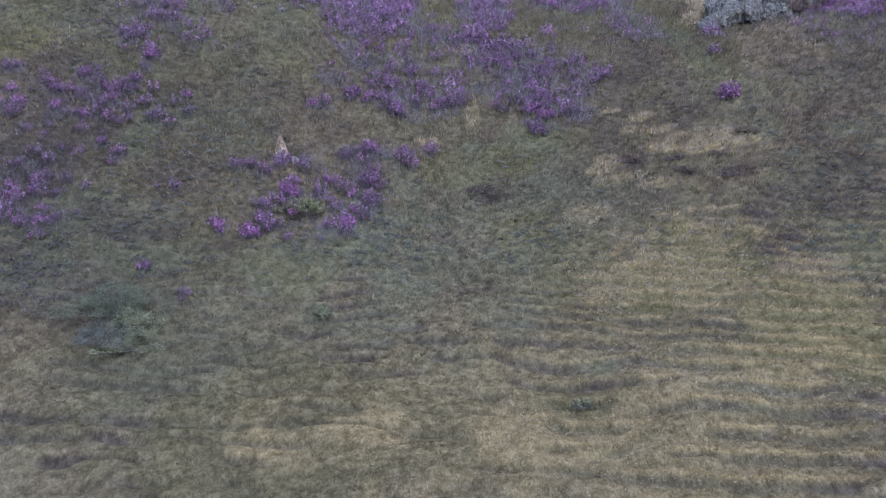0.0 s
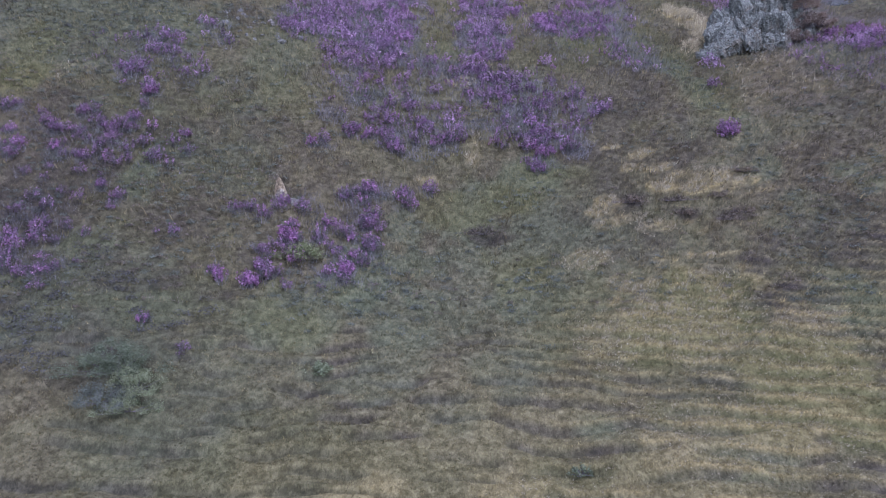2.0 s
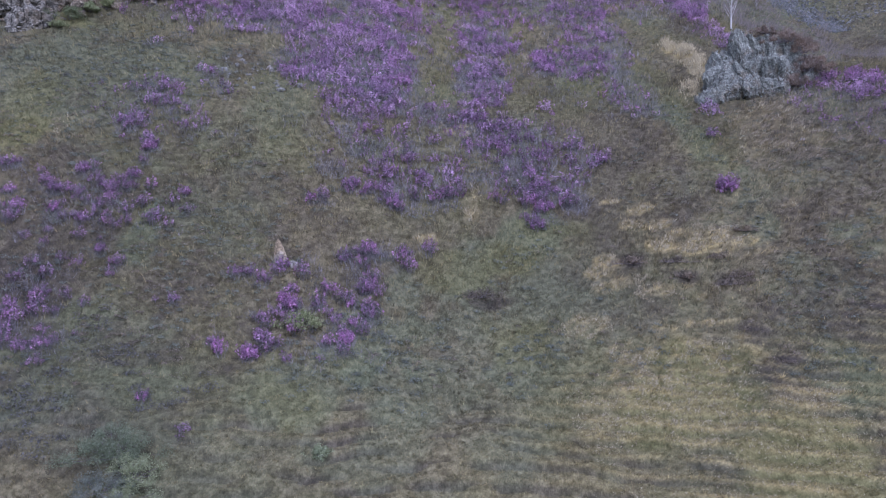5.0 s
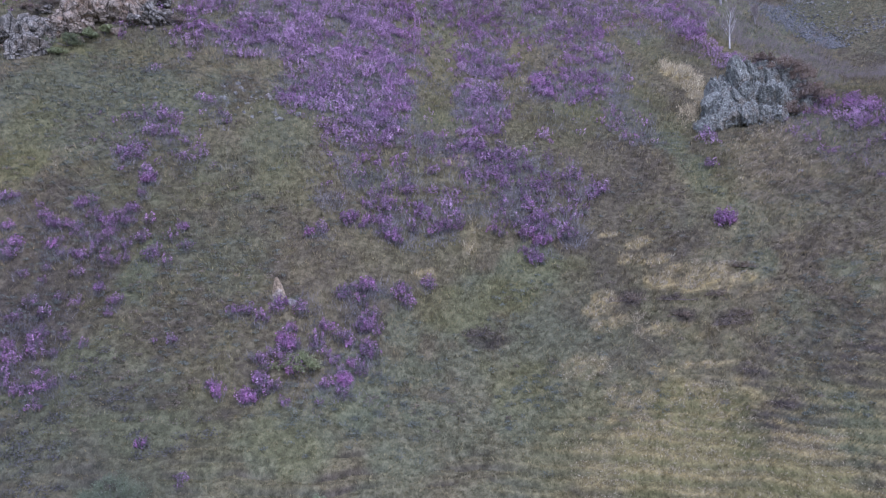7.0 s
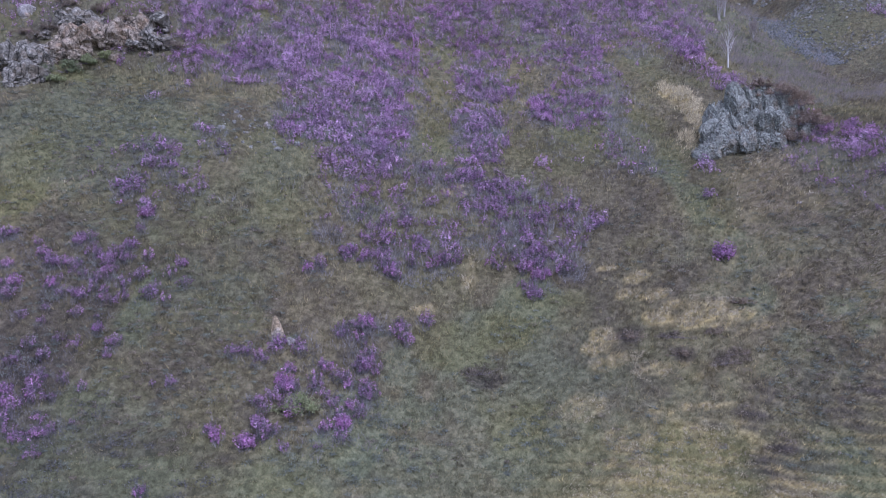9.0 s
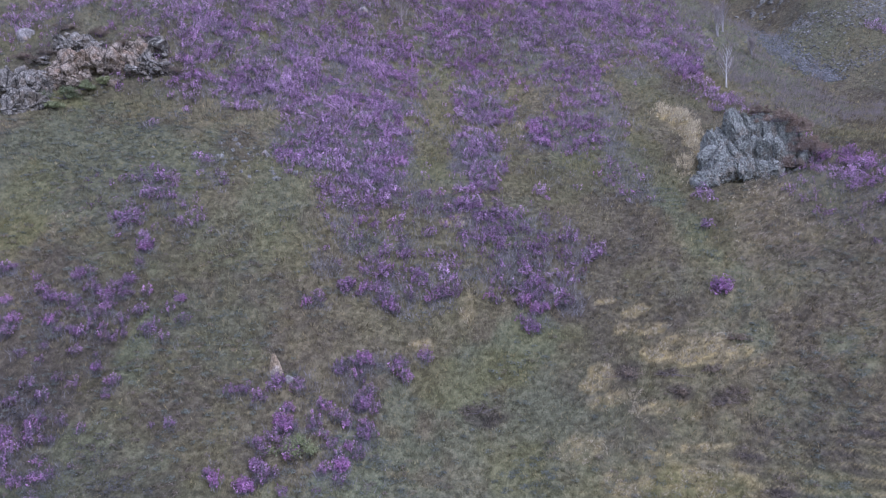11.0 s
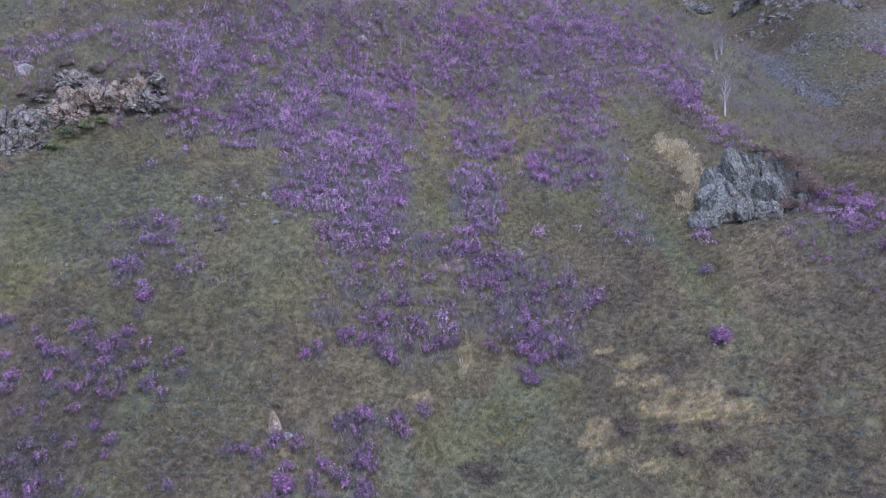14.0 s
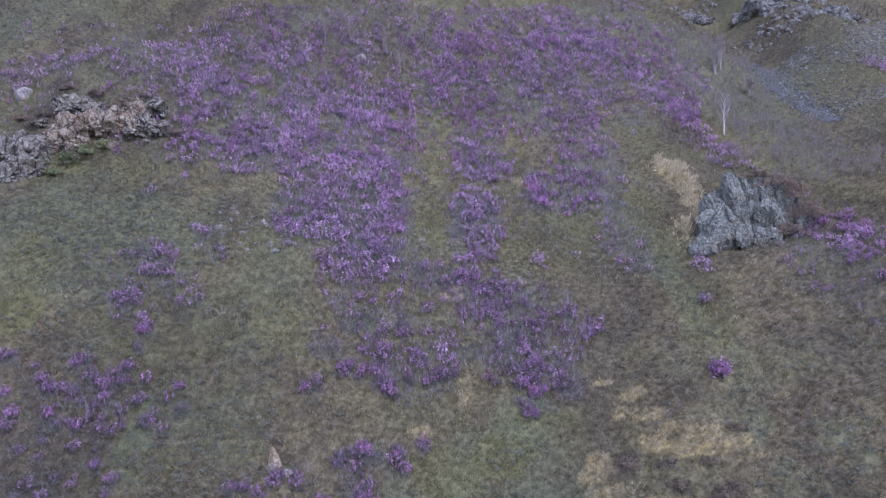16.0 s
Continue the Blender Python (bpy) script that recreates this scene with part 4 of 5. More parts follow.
# ---- low shrubs without flowers ----
def build_low_shrubs(name, label, leaf, count, seed, weight, radius, leaves, size, reach=(24, 138), flat=0.75):
    """Mounds of small leaves or bare twigs, thickest where the weight says."""
    rng = np.random.default_rng(seed)
    verts, faces, at = [], [], 0
    y = reach[0] + (reach[1] - reach[0]) * rng.random(count * 8) ** 1.3
    x = (rng.random(count * 8) * 2 - 1) * (0.66 * y + 3)
    keep = rng.random(count * 8) < weight(x, y)
    x, y = x[keep][:count], y[keep][:count]
    z = height(x, y)
    for px, py, pz in zip(x, y, z):
        r = radius * (0.55 + 0.9 * rng.random())
        n = int(leaves * (0.7 + 0.6 * rng.random()))
        d = rng.normal(size=(n, 3))
        d /= np.linalg.norm(d, axis=1, keepdims=True)
        d[:, 2] = np.abs(d[:, 2]) * flat
        c = d * r * (0.45 + 0.6 * rng.random((n, 1)) ** 0.5) * [1, 1, 1.0 + 0.3 * rng.random()]
        out = c + [0, 0, 0.4 * r]
        c = c + rng.normal(size=(n, 3)) * r * 0.12 + [px, py, pz]
        v, f = flakes(c, size, rng, 1.0, 3, out)
        verts.append(v)
        faces.append(f + at)
        at += len(v)
    tone = 0.35 + 0.3 * rng.random(at)
    tagged(new(name, mesh(name, np.concatenate(verts), np.concatenate(faces), [leaf], tone=tone)), label, "shrubs", kind="stuff")


build_low_shrubs("sage_scrub", "low grey-green sage scrub scattered over the slope", SAGE_LEAF, 4000, 51,
                 lambda x, y: 0.8 * spread(x, y, SAGE + SAGE_SPOTS) * np.clip((y - 33) / 6, 0, 1) + (0.2 + 0.25 * (x < -3)) * np.clip(vnoise(x, y, 4, 61) * 2 - 0.8, 0, 1) * (y > 36) * (y < 85), 0.3, 90, 0.032, flat=0.4)
build_low_shrubs("dark_scrub", "dull leafy scrub between the flowering shrubs", TWIG_LEAF, 3300, 52,
                 lambda x, y: 0.9 * spread(x, y, FLOWERS) + 0.3 * spread(x, y, SPARSE) * (y > 38) + spread(x, y, SCRUB_WEST), 0.42, 64, 0.04, flat=0.6)
build_low_shrubs("dry_scrub", "low brown leafless scrub on the slope", DRY_LEAF, 2600, 53,
                 lambda x, y: (0.04 + 0.25 * np.clip(vnoise(x, y, 3, 62) * 2 - 0.8, 0, 1) * (x < -3)) * (y > 36) + 0.8 * spread(x, y, BROWN + BROWN_SPOTS + BROWN_WEST) * np.clip((y - 34) / 6, 0, 1), 0.34, 70, 0.034, flat=0.45)


# ---- grass ----
def build_grass(name, label, mat, tufts, blades, seed, place, tall, wide, lean, sway=0.0):
    rng = np.random.default_rng(seed)
    x, y, scale = place(rng, tufts)
    z = height(x, y)
    n = len(x)
    root = np.repeat(np.stack([x, y, z - 0.02], 1), blades, 0)
    h = np.repeat(tall * scale * (0.6 + 0.8 * rng.random(n)), blades) * (0.5 + 0.7 * rng.random(n * blades))
    a = rng.random(n * blades) * 2 * np.pi
    out = h * (0.25 + 0.5 * rng.random(n * blades))
    root[:, 0] += np.cos(a) * h * 0.22
    root[:, 1] += np.sin(a) * h * 0.22
    tip = root + np.stack([np.cos(a) * out + rng.normal(size=n * blades) * 0.03 + sway * h, np.sin(a) * out - lean * h, h], 1)
    b = rng.random(n * blades) * np.pi
    side = np.stack([np.cos(b), np.sin(b) * 0.6, np.zeros(n * blades)], 1) * (np.repeat(wide * (0.45 + y / 60), blades)[:, None] * (0.6 + 0.8 * rng.random((n * blades, 1))))
    turned = (np.cross(2 * side, tip - root + side) @ np.array([0, -0.9, 0.4]) < 0)[:, None]
    side = np.where(turned, -side, side)
    verts = np.stack([root - side, root + side, tip], 1).reshape(-1, 3)
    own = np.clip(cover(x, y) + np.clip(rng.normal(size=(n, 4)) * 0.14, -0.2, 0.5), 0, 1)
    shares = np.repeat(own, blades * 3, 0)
    _, lip, shaded_riser = terraces(x, y, hill(x, y))
    # blades on risers get a darker tone, shade painted into their colour
    tone = 0.5 + (0.14 + 0.42 * np.clip((y - 28) / 14, 0, 1)) * (rng.random(n) - 0.5) + (0.55 * (vnoise(x * 0.75, y, 0.34, 76) - 0.5) + 0.25 * (vnoise(x, y, 0.9, 78) - 0.5)) * np.clip((y - 22) / 20, 0.2, 1) + 0.12 * (vnoise(x, y, 3, 77) - 0.5) + 0.1 * lip - 0.14 * shaded_riser
    face = rng.normal(size=(n * blades, 3)) * 0.35 + [0, -0.45, 0.85]
    face = np.repeat(face / np.linalg.norm(face, axis=1, keepdims=True), 3, 0)
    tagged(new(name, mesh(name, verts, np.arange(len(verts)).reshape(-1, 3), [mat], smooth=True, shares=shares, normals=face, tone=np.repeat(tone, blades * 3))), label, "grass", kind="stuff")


def over_slope(rng, count):
    y = 19.0 * (165 / 19.0) ** rng.random(count)
    x = (rng.random(count) * 2 - 1) * (0.66 * y + 2)
    _, lip, shaded_riser = terraces(x, y, hill(x, y))
    keep = rng.random(count) < (0.5 + 0.4 * vnoise(x, y, 1.1, 71) + 0.6 * lip) * (1 - 0.85 * shaded_riser) * (1 - 0.7 * spread(x, y, FLOWERS))
    return x[keep], y[keep], ((0.7 + 0.7 * vnoise(x, y, 2, 72) + 0.6 * lip + 0.003 * y) * np.clip((y - 15) / 31, 0.3, 1))[keep]


def over_straw(rng, count):
    y = 22.0 * (90 / 22.0) ** rng.random(count * 40)
    x = (rng.random(count * 40) * 2 - 1) * (0.66 * y + 2)
    keep = rng.random(count * 40) < spread(x, y, STRAW + STRAW_SPOTS + STRAW_TUFTS, 0.3) ** 1.5 * (1.02 - tussocks(x, y)) * np.clip((y - 22) / 18, 0.3, 1)
    x, y = x[keep][:count], y[keep][:count]
    return x, y, np.clip((y - 14) / 36, 0.28, 1)


build_grass("grass", "short mixed green and dry grass covering the slope", BLADES, 188000, 6, 81, over_slope, 0.27, 0.014, 0.6)


def over_tall_straw(rng, count):
    s = rng.random(count)
    x = np.interp(s, (0, 0.3, 0.5, 1), (23.4, 26.2, 25.3, 21.6)) + rng.normal(size=count) * 0.6
    y = np.interp(s, (0, 0.3, 0.5, 1), (75.5, 75.5, 70.0, 60.5)) + rng.normal(size=count) * 0.9
    keep = vnoise(x, y, 0.9, 73) > 0.5
    return x[keep], y[keep], (0.5 + 0.9 * rng.random(count))[keep]


def over_flowers(rng, count):
    y = 33.0 * (125 / 33.0) ** rng.random(count * 6)
    x = (rng.random(count * 6) * 2 - 1) * (0.66 * y + 2)
    keep = rng.random(count * 6) < 0.9 * spread(x, y, FLOWERS) + 0.5 * spread(x, y, SPARSE)
    x, y = x[keep][:count], y[keep][:count]
    return x, y, np.ones(len(x))


def over_gully(rng, count):
    x, y = 32 + 28 * rng.random(count * 8), 72 + 48 * rng.random(count * 8)
    keep = rng.random(count * 8) < spread(x, y, [(46, 93, 9, 11, 0.9), (40, 107, 8, 12, 0.7), (52, 84, 14, 5, 0.6), (39, 80, 5, 7, 0.5), (44, 114, 8, 6, 0.7), (37, 95, 4, 12, 0.6)])
    x, y = x[keep][:count], y[keep][:count]
    return x, y, 0.3 + 1.2 * vnoise(x, y, 2, 74) ** 2


build_grass("bare_twigs", "bare grey-mauve twigs between the flowering shrubs", MAUVE_TWIGS, 30000, 6, 84, over_flowers, 0.5, 0.0085, 0.0)
build_grass("gully_brush", "leafless grey-brown brush filling the gully", TWIGS, 2600, 26, 85, over_gully, 0.85, 0.006, 0.0)
build_grass("tall_straw", "stand of tall pale straw grass beside the rock knoll", STRAW_BLADE, 1100, 8, 83, over_tall_straw, 0.42, 0.011, 0.6)


def over_lodged(rng, count):
    x, y = 26.8 + rng.normal(size=count) * 3.2, 49.0 + rng.normal(size=count) * 4.2
    keep = vnoise(x * 0.35, y + 0.25 * x, 0.6, 75) > 0.5
    return x[keep], y[keep], np.ones(keep.sum())


build_grass("lodged_grass", "long dry grass lying flat down the slope", LODGED, 4200, 7, 86, over_lodged, 0.3, 0.0095, 0.35, 1.4)
build_grass("straw_grass", "tufts of pale dry straw grass", STRAW_BLADE, 17000, 7, 82, over_straw, 0.24, 0.014, 0.5)


# ---- rocks ----
def rock_shape(rng, cuts=14, depth=(0.55, 0.95), rough=0.05, level=3, squash=(1, 1, 1)):
    """A ball cut flat by many planes, then chipped."""
    bm = bmesh.new()
    bmesh.ops.create_icosphere(bm, subdivisions=level, radius=1.0)
    v = np.array([p.co[:] for p in bm.verts])
    f = np.array([[p.index for p in q.verts] for q in bm.faces])
    bm.free()
    for _ in range(cuts):
        n = rng.normal(size=3)
        n /= np.linalg.norm(n)
        over = v @ n - rng.uniform(*depth)
        v = v - np.clip(over, 0, None)[:, None] * n * 0.96
    shift = rng.random() * 50
    k = np.array([noise.noise(Vector(p * 2.2 + shift)) + 0.5 * noise.noise(Vector(p * 5 + shift)) for p in v])
    return v * (1 + rough * k[:, None]) * squash, f


def rock_models(name, mat, count, seed, **shape):
    rng = np.random.default_rng(seed)
    return [mesh(name, *rock_shape(rng, **shape), [mat]) for _ in range(count)]


def set_rock(me, parent, rng, x, y, size, sink=0.35, stretch=(1, 1, 1), name="rock", z=None):
    foot = on_ground(x, y, sink * size) if z is None else np.array([x, y, z])
    ob = part(name, me, parent)
    ob.matrix_basis = Matrix.Translation(foot) @ pose(0, 0, 0, rng.normal() * 18, rng.normal() * 18, rng.random() * 360) @ Matrix.Diagonal((*(size * (s * (0.8 + 0.4 * rng.random())) for s in stretch), 1))
    return ob


def crag_shape(rng, half, cell, depth, level=5, cuts=(0.6, 0.92), chip=1.0):
    """A rock mass split by joints into blocks that stand proud of one another."""
    v, f = rock_shape(rng, 12, cuts, 0.04, level)
    p = v * half
    shift = Vector(rng.random(3) * 90)
    out = []
    for q in p:
        w = Vector(q)
        w += 0.25 * cell * noise.noise_vector(w / cell + shift)
        (d0, d1, *_), (c0, *_) = noise.voronoi(Vector((w.x / cell, w.y / cell, w.z / cell * 0.7)) + shift)
        joint = min(1.0, (d1 - d0) / 0.16)
        fine = noise.noise(w * (3.2 / cell) + shift) * 0.35 + noise.noise(w * (9 / cell) + shift) * 0.22
        out.append(depth * (noise.cell(c0 * 7.3) * 0.8 + 0.55 * joint + chip * fine - 0.6))
    return p + v / np.linalg.norm(v, axis=1, keepdims=True) * np.array(out)[:, None], f


BLUFF_BLOCKS = [  # x, y, z, half width, half height of the pale grey blocks
    (-34.5, 67.1, 46.7, 0.9, 0.8), (-33.5, 67.1, 46.7, 0.7, 0.7), (-35.4, 67.2, 46.4, 0.5, 0.5), (-32.6, 67.2, 46.3, 0.6, 0.5),
    (-36.3, 66.2, 44.8, 0.8, 0.4), (-27.3, 67.1, 45.6, 0.6, 0.9), (-26.5, 67.6, 46.4, 0.8, 0.7), (-26.5, 66.9, 44.9, 0.7, 0.7),
    (-26.1, 66.5, 44.0, 0.6, 0.5), (-27.4, 66.4, 44.3, 0.5, 0.5), (-27.9, 66.2, 43.8, 0.6, 0.4),
]
BLUFF_FACE = [  # the same of the tan face
    (-33.9, 64.8, 44.2, 1.0, 1.2), (-32.6, 64.7, 44.2, 0.8, 1.3), (-31.7, 65.3, 44.5, 0.8, 1.1), (-30.7, 65.5, 44.5, 0.9, 1.0),
    (-29.7, 66.0, 44.5, 0.7, 0.8), (-34.7, 64.2, 43.1, 0.9, 0.8), (-33.5, 64.1, 42.7, 0.8, 0.8), (-32.5, 64.3, 42.5, 0.7, 0.6),
    (-31.7, 66.0, 45.3, 0.7, 0.5), (-30.3, 66.2, 45.3, 0.7, 0.6), (-28.6, 67.0, 45.9, 0.9, 1.1), (-29.4, 66.6, 45.4, 0.7, 0.7),
    (-28.6, 66.1, 44.4, 0.9, 0.6),
]
BLUFF_FOOT = [  # the same of the grey block below it
    (-37.3, 61.7, 41.8, 0.9, 1.3), (-36.1, 61.5, 41.5, 1.0, 1.4), (-35.5, 62.3, 41.4, 0.8, 1.0), (-36.3, 60.9, 39.9, 1.0, 1.1),
    (-35.2, 61.1, 39.9, 0.8, 0.9), (-34.9, 62.2, 40.8, 0.5, 0.6), (-37.4, 63.8, 43.0, 0.7, 0.6), (-35.1, 63.3, 42.1, 0.6, 0.7),
    (-34.5, 63.7, 42.2, 0.6, 0.6),
]


def build_outcrops():
    rng = np.random.default_rng(91)
    # the pale broken bluff on the western spur
    bluff = tagged(new("rock_outcrop"), "broken bluff of cracked pinkish-grey rock on the slope", "rock")
    for rows, mat, cell in ((BLUFF_BLOCKS, BROKEN_ROCK, 0.7), (BLUFF_FACE, TAN_ROCK, 1.1), (BLUFF_FOOT, BROKEN_ROCK, 0.9)):
        for x, y, z, wide, tall in rows:
            half = (1.35 * wide + 0.45, 1.8, 1.25 * tall + 0.3)
            ob = part("rock", mesh("rock", *crag_shape(rng, half, cell, 0.36, 4, (0.5, 0.86)), [mat]), bluff)
            ob.matrix_basis = pose(x, y + (0.9 if rows is BLUFF_FOOT else 0.55), z - 0.15, -16 + 8 * rng.normal(), 10 * rng.normal(), 20 * rng.normal())
    blocks = rock_models("rock", TAN_ROCK, 6, 92, cuts=11, depth=(0.45, 0.85), rough=0.09, squash=(1, 0.8, 0.9))
    for k in range(28):
        s = rng.random()
        x = -40.5 + 15 * s + rng.normal() * 0.6
        y = 59.9 + 7.4 * s + rng.normal() * 0.7 + rng.random() * 4
        set_rock(blocks[rng.integers(0, 6)], bluff, rng, x, y, 0.25 + 0.5 * rng.random() ** 2, 0.2, (1.2, 0.9, 1.0))
    # the dark crag on the eastern knoll
    crag = tagged(new("rock_outcrop"), "craggy blue-grey rock knoll streaked with lichen", "rock")
    faces_out, bits = [], [rock_shape(rng, 8, (0.4, 0.85), 0.08, 1) for _ in range(8)]
    masses = [(x, 61.9 + 0.3 * rng.normal(), np.interp(x, (23.4, 24.6, 25.4, 28, 31, 32.2), (36.2, 38.2, 39.0, 39.5, 38.6, 36.4)), 2.7) for x in np.arange(23.6, 32.3, 0.75)]
    masses += [(x, 60.3 + 0.3 * rng.normal(), np.interp(x, (21.6, 23, 25, 28, 30.5), (33.4, 35.0, 36.9, 37.0, 35.8)), 2.0) for x in np.arange(22.4, 31.4, 0.7)]
    masses += [(x, 59.1 + 0.25 * rng.normal(), np.interp(x, (21.6, 24, 28), (33.0, 34.6, 34.4)), 1.3) for x in np.arange(22.4, 28.2, 0.8)]
    for x, y, top, tall in masses:
        half = (0.75 + 0.5 * rng.random(), 0.8 + 0.5 * rng.random(), tall)
        z = top + 0.18 * rng.normal() - tall
        v, f = crag_shape(rng, half, 0.42, 0.11, 4, (0.5, 0.85), 1.7)
        v = v @ np.array(pose(0, 0, 0, rng.normal() * 8 - 8, rng.normal() * 9, rng.random() * 360).to_3x3()).T
        ob = part("rock", mesh("rock", v, f, [GREY_ROCK]), crag)
        ob.location = (x, y, z)
        faces_out.append(v[rng.integers(0, len(v), 190)] + [x, y, z])
    shards = []
    for p in np.concatenate(faces_out):
        sv, sf = bits[rng.integers(0, 8)]
        m = np.array(pose(0, 0, 0, *(rng.normal(size=3) * (25, 25, 90))).to_3x3()) * (0.06 + 0.13 * rng.random() ** 2)
        shards.append((sv * [0.6, 0.5, 1.7] @ m.T + p, sf))
    tagged(part("rubble", mesh("rubble", *joined(shards), [SHARD_ROCK]), crag, "jagged broken shards of grey rock"), kind="stuff")
    # cliffs at the head of the gully
    for spots in (((54.5, 146.0, 2.4), (56.2, 145.0, 1.7), (52.4, 147.0, 2.0), (49.5, 146.0, 1.5)), ((59.5, 138.5, 2.6), (62.0, 137.0, 3.4), (64.4, 135.5, 3.9), (66.8, 134.0, 3.0), (68.6, 132.6, 2.0)), ((69.5, 124.5, 1.8), (72.0, 125.5, 2.5), (75.0, 126.5, 2.0))):
        cliff = tagged(new("rock_outcrop"), "grey cliff with pale lichen at the head of the gully", "rock")
        for x, y, size in spots:
            ob = part("rock", mesh("rock", *crag_shape(rng, (size, size * 0.7, size * 1.1), 0.8, 0.5, 4, (0.5, 0.85)), [LICHEN_ROCK]), cliff)
            ob.location = on_ground(x, y, 0.15 * size)
    chunks = rock_models("rock", GREY_ROCK, 6, 93, cuts=16, depth=(0.5, 0.9), rough=0.13)
    for k in range(60):
        a, r = rng.random() * 2 * math.pi, 0.75 + 0.5 * rng.random()
        x, y = 27.3 + 4.6 * r * math.cos(a), 61.2 + 2.6 * r * math.sin(a)
        set_rock(chunks[rng.integers(0, 6)], crag, rng, x, y, 0.14 + 0.3 * rng.random() ** 2, 0.2)
    # boulders that stand alone
    pale = rock_models("boulder", PALE_STONE, 3, 94, cuts=12, depth=(0.5, 0.9), rough=0.08)
    for k, (x, y, size, words) in enumerate(((-40.5, 70, 1.1, "rounded pale grey boulder lying on the slope"), (26, 51.1, 0.22, "small pale stone lying in dry grass"), (-14, 58.4, 0.5, "pale boulder half sunk in the turf"),
                                             (-12.8, 58.2, 0.35, "pale boulder half sunk in the turf"), (-9, 87.4, 0.8, "pale boulder between flowering shrubs"), (-8.9, 42.7, 0.33, "small pale stone beside a pointed slab"))):
        ob = set_rock(pale[k % 3], None, rng, x, y, size, 0.2, name="boulder")
        tagged(ob, words, "boulder", "boulders on the slope")
    v, f = rock_shape(np.random.default_rng(95), 9, (0.45, 0.85), 0.07, 3)
    v = v * np.stack([0.38 - 0.36 * v[:, 2], 0.32 - 0.28 * v[:, 2], np.full(len(v), 1.35)], 1)
    ob = tagged(new("pointed_slab", mesh("pointed_slab", v, f, [ORANGE_STONE])), "upright pointed slab of tan stone in the turf", "stone")
    ob.matrix_basis = Matrix.Translation(on_ground(-9.8, 42.9, -0.35)) @ pose(0, 0, 0, 4, -5, 20)


def build_stones(name, label, mat, place, count, seed, size, spread_=0.6, sink=-0.15):
    """Many loose stones in one sheet of rubble."""
    rng = np.random.default_rng(seed)
    shapes = [rock_shape(rng, 9, (0.5, 0.9), 0.05, 1) for _ in range(8)]
    pieces = []
    for _ in range(count):
        x, y = place(rng)
        s = size * (0.4 + spread_ * 2 * rng.random() ** 2)
        v, f = shapes[rng.integers(0, 8)]
        m = np.array(pose(0, 0, 0, *(rng.random(3) * 360)).to_3x3()) * s * (0.7 + 0.6 * rng.random(3))
        pieces.append((v @ m.T + on_ground(x, y, sink * s), f))
    v, f = joined(pieces)
    tagged(new(name, mesh(name, v, f, [mat])), label, "stones", kind="stuff")


def on_scree(rng):
    s = rng.random()
    x = np.interp(s, (0, 0.25, 0.5, 1), (55.0, 53.3, 51.5, 54.0))
    y = np.interp(s, (0, 0.25, 0.5, 1), (98.3, 102.6, 107.5, 122.0))
    return x + rng.normal() * (0.8 + 1.0 * math.sin(s * 3.0)) + 0.5 * (1 - s) ** 2, y


def on_far_slope(rng):
    while True:
        x, y = 57 + 25 * rng.random(), 100 + 26 * rng.random()
        if rng.random() < 2.4 * float(vnoise(x, y, 5, 96)) - 0.6:
            return x, y


def at_gully_head(rng):
    while True:
        x, y = 46 + 36 * rng.random(), 122 + 34 * rng.random()
        if rng.random() < 1.8 * float(vnoise(x, y, 5, 97)) - 0.6:
            return x, y


def among_turf(rng):
    return -15.6 + 2.2 * rng.normal(), 57.5 + 1.1 * rng.normal()


build_outcrops()
build_stones("rubble", "pale lichen-spotted stones half sunk in the turf", LICHEN_ROCK, among_turf, 90, 99, 0.2, 0.7, 0.35)
build_stones("scree", "tongue of loose blue-grey scree in the gully", SCREE_STONE, on_scree, 5600, 101, 0.16)
build_stones("rubble", "grey lichened boulders strewn over the far side of the gully", LICHEN_ROCK, on_far_slope, 5000, 102, 0.17, 0.8, 0.2)
build_stones("rubble", "pale broken rock at the head of the gully", LICHEN_ROCK, at_gully_head, 900, 103, 0.42, 0.9, 0.3)


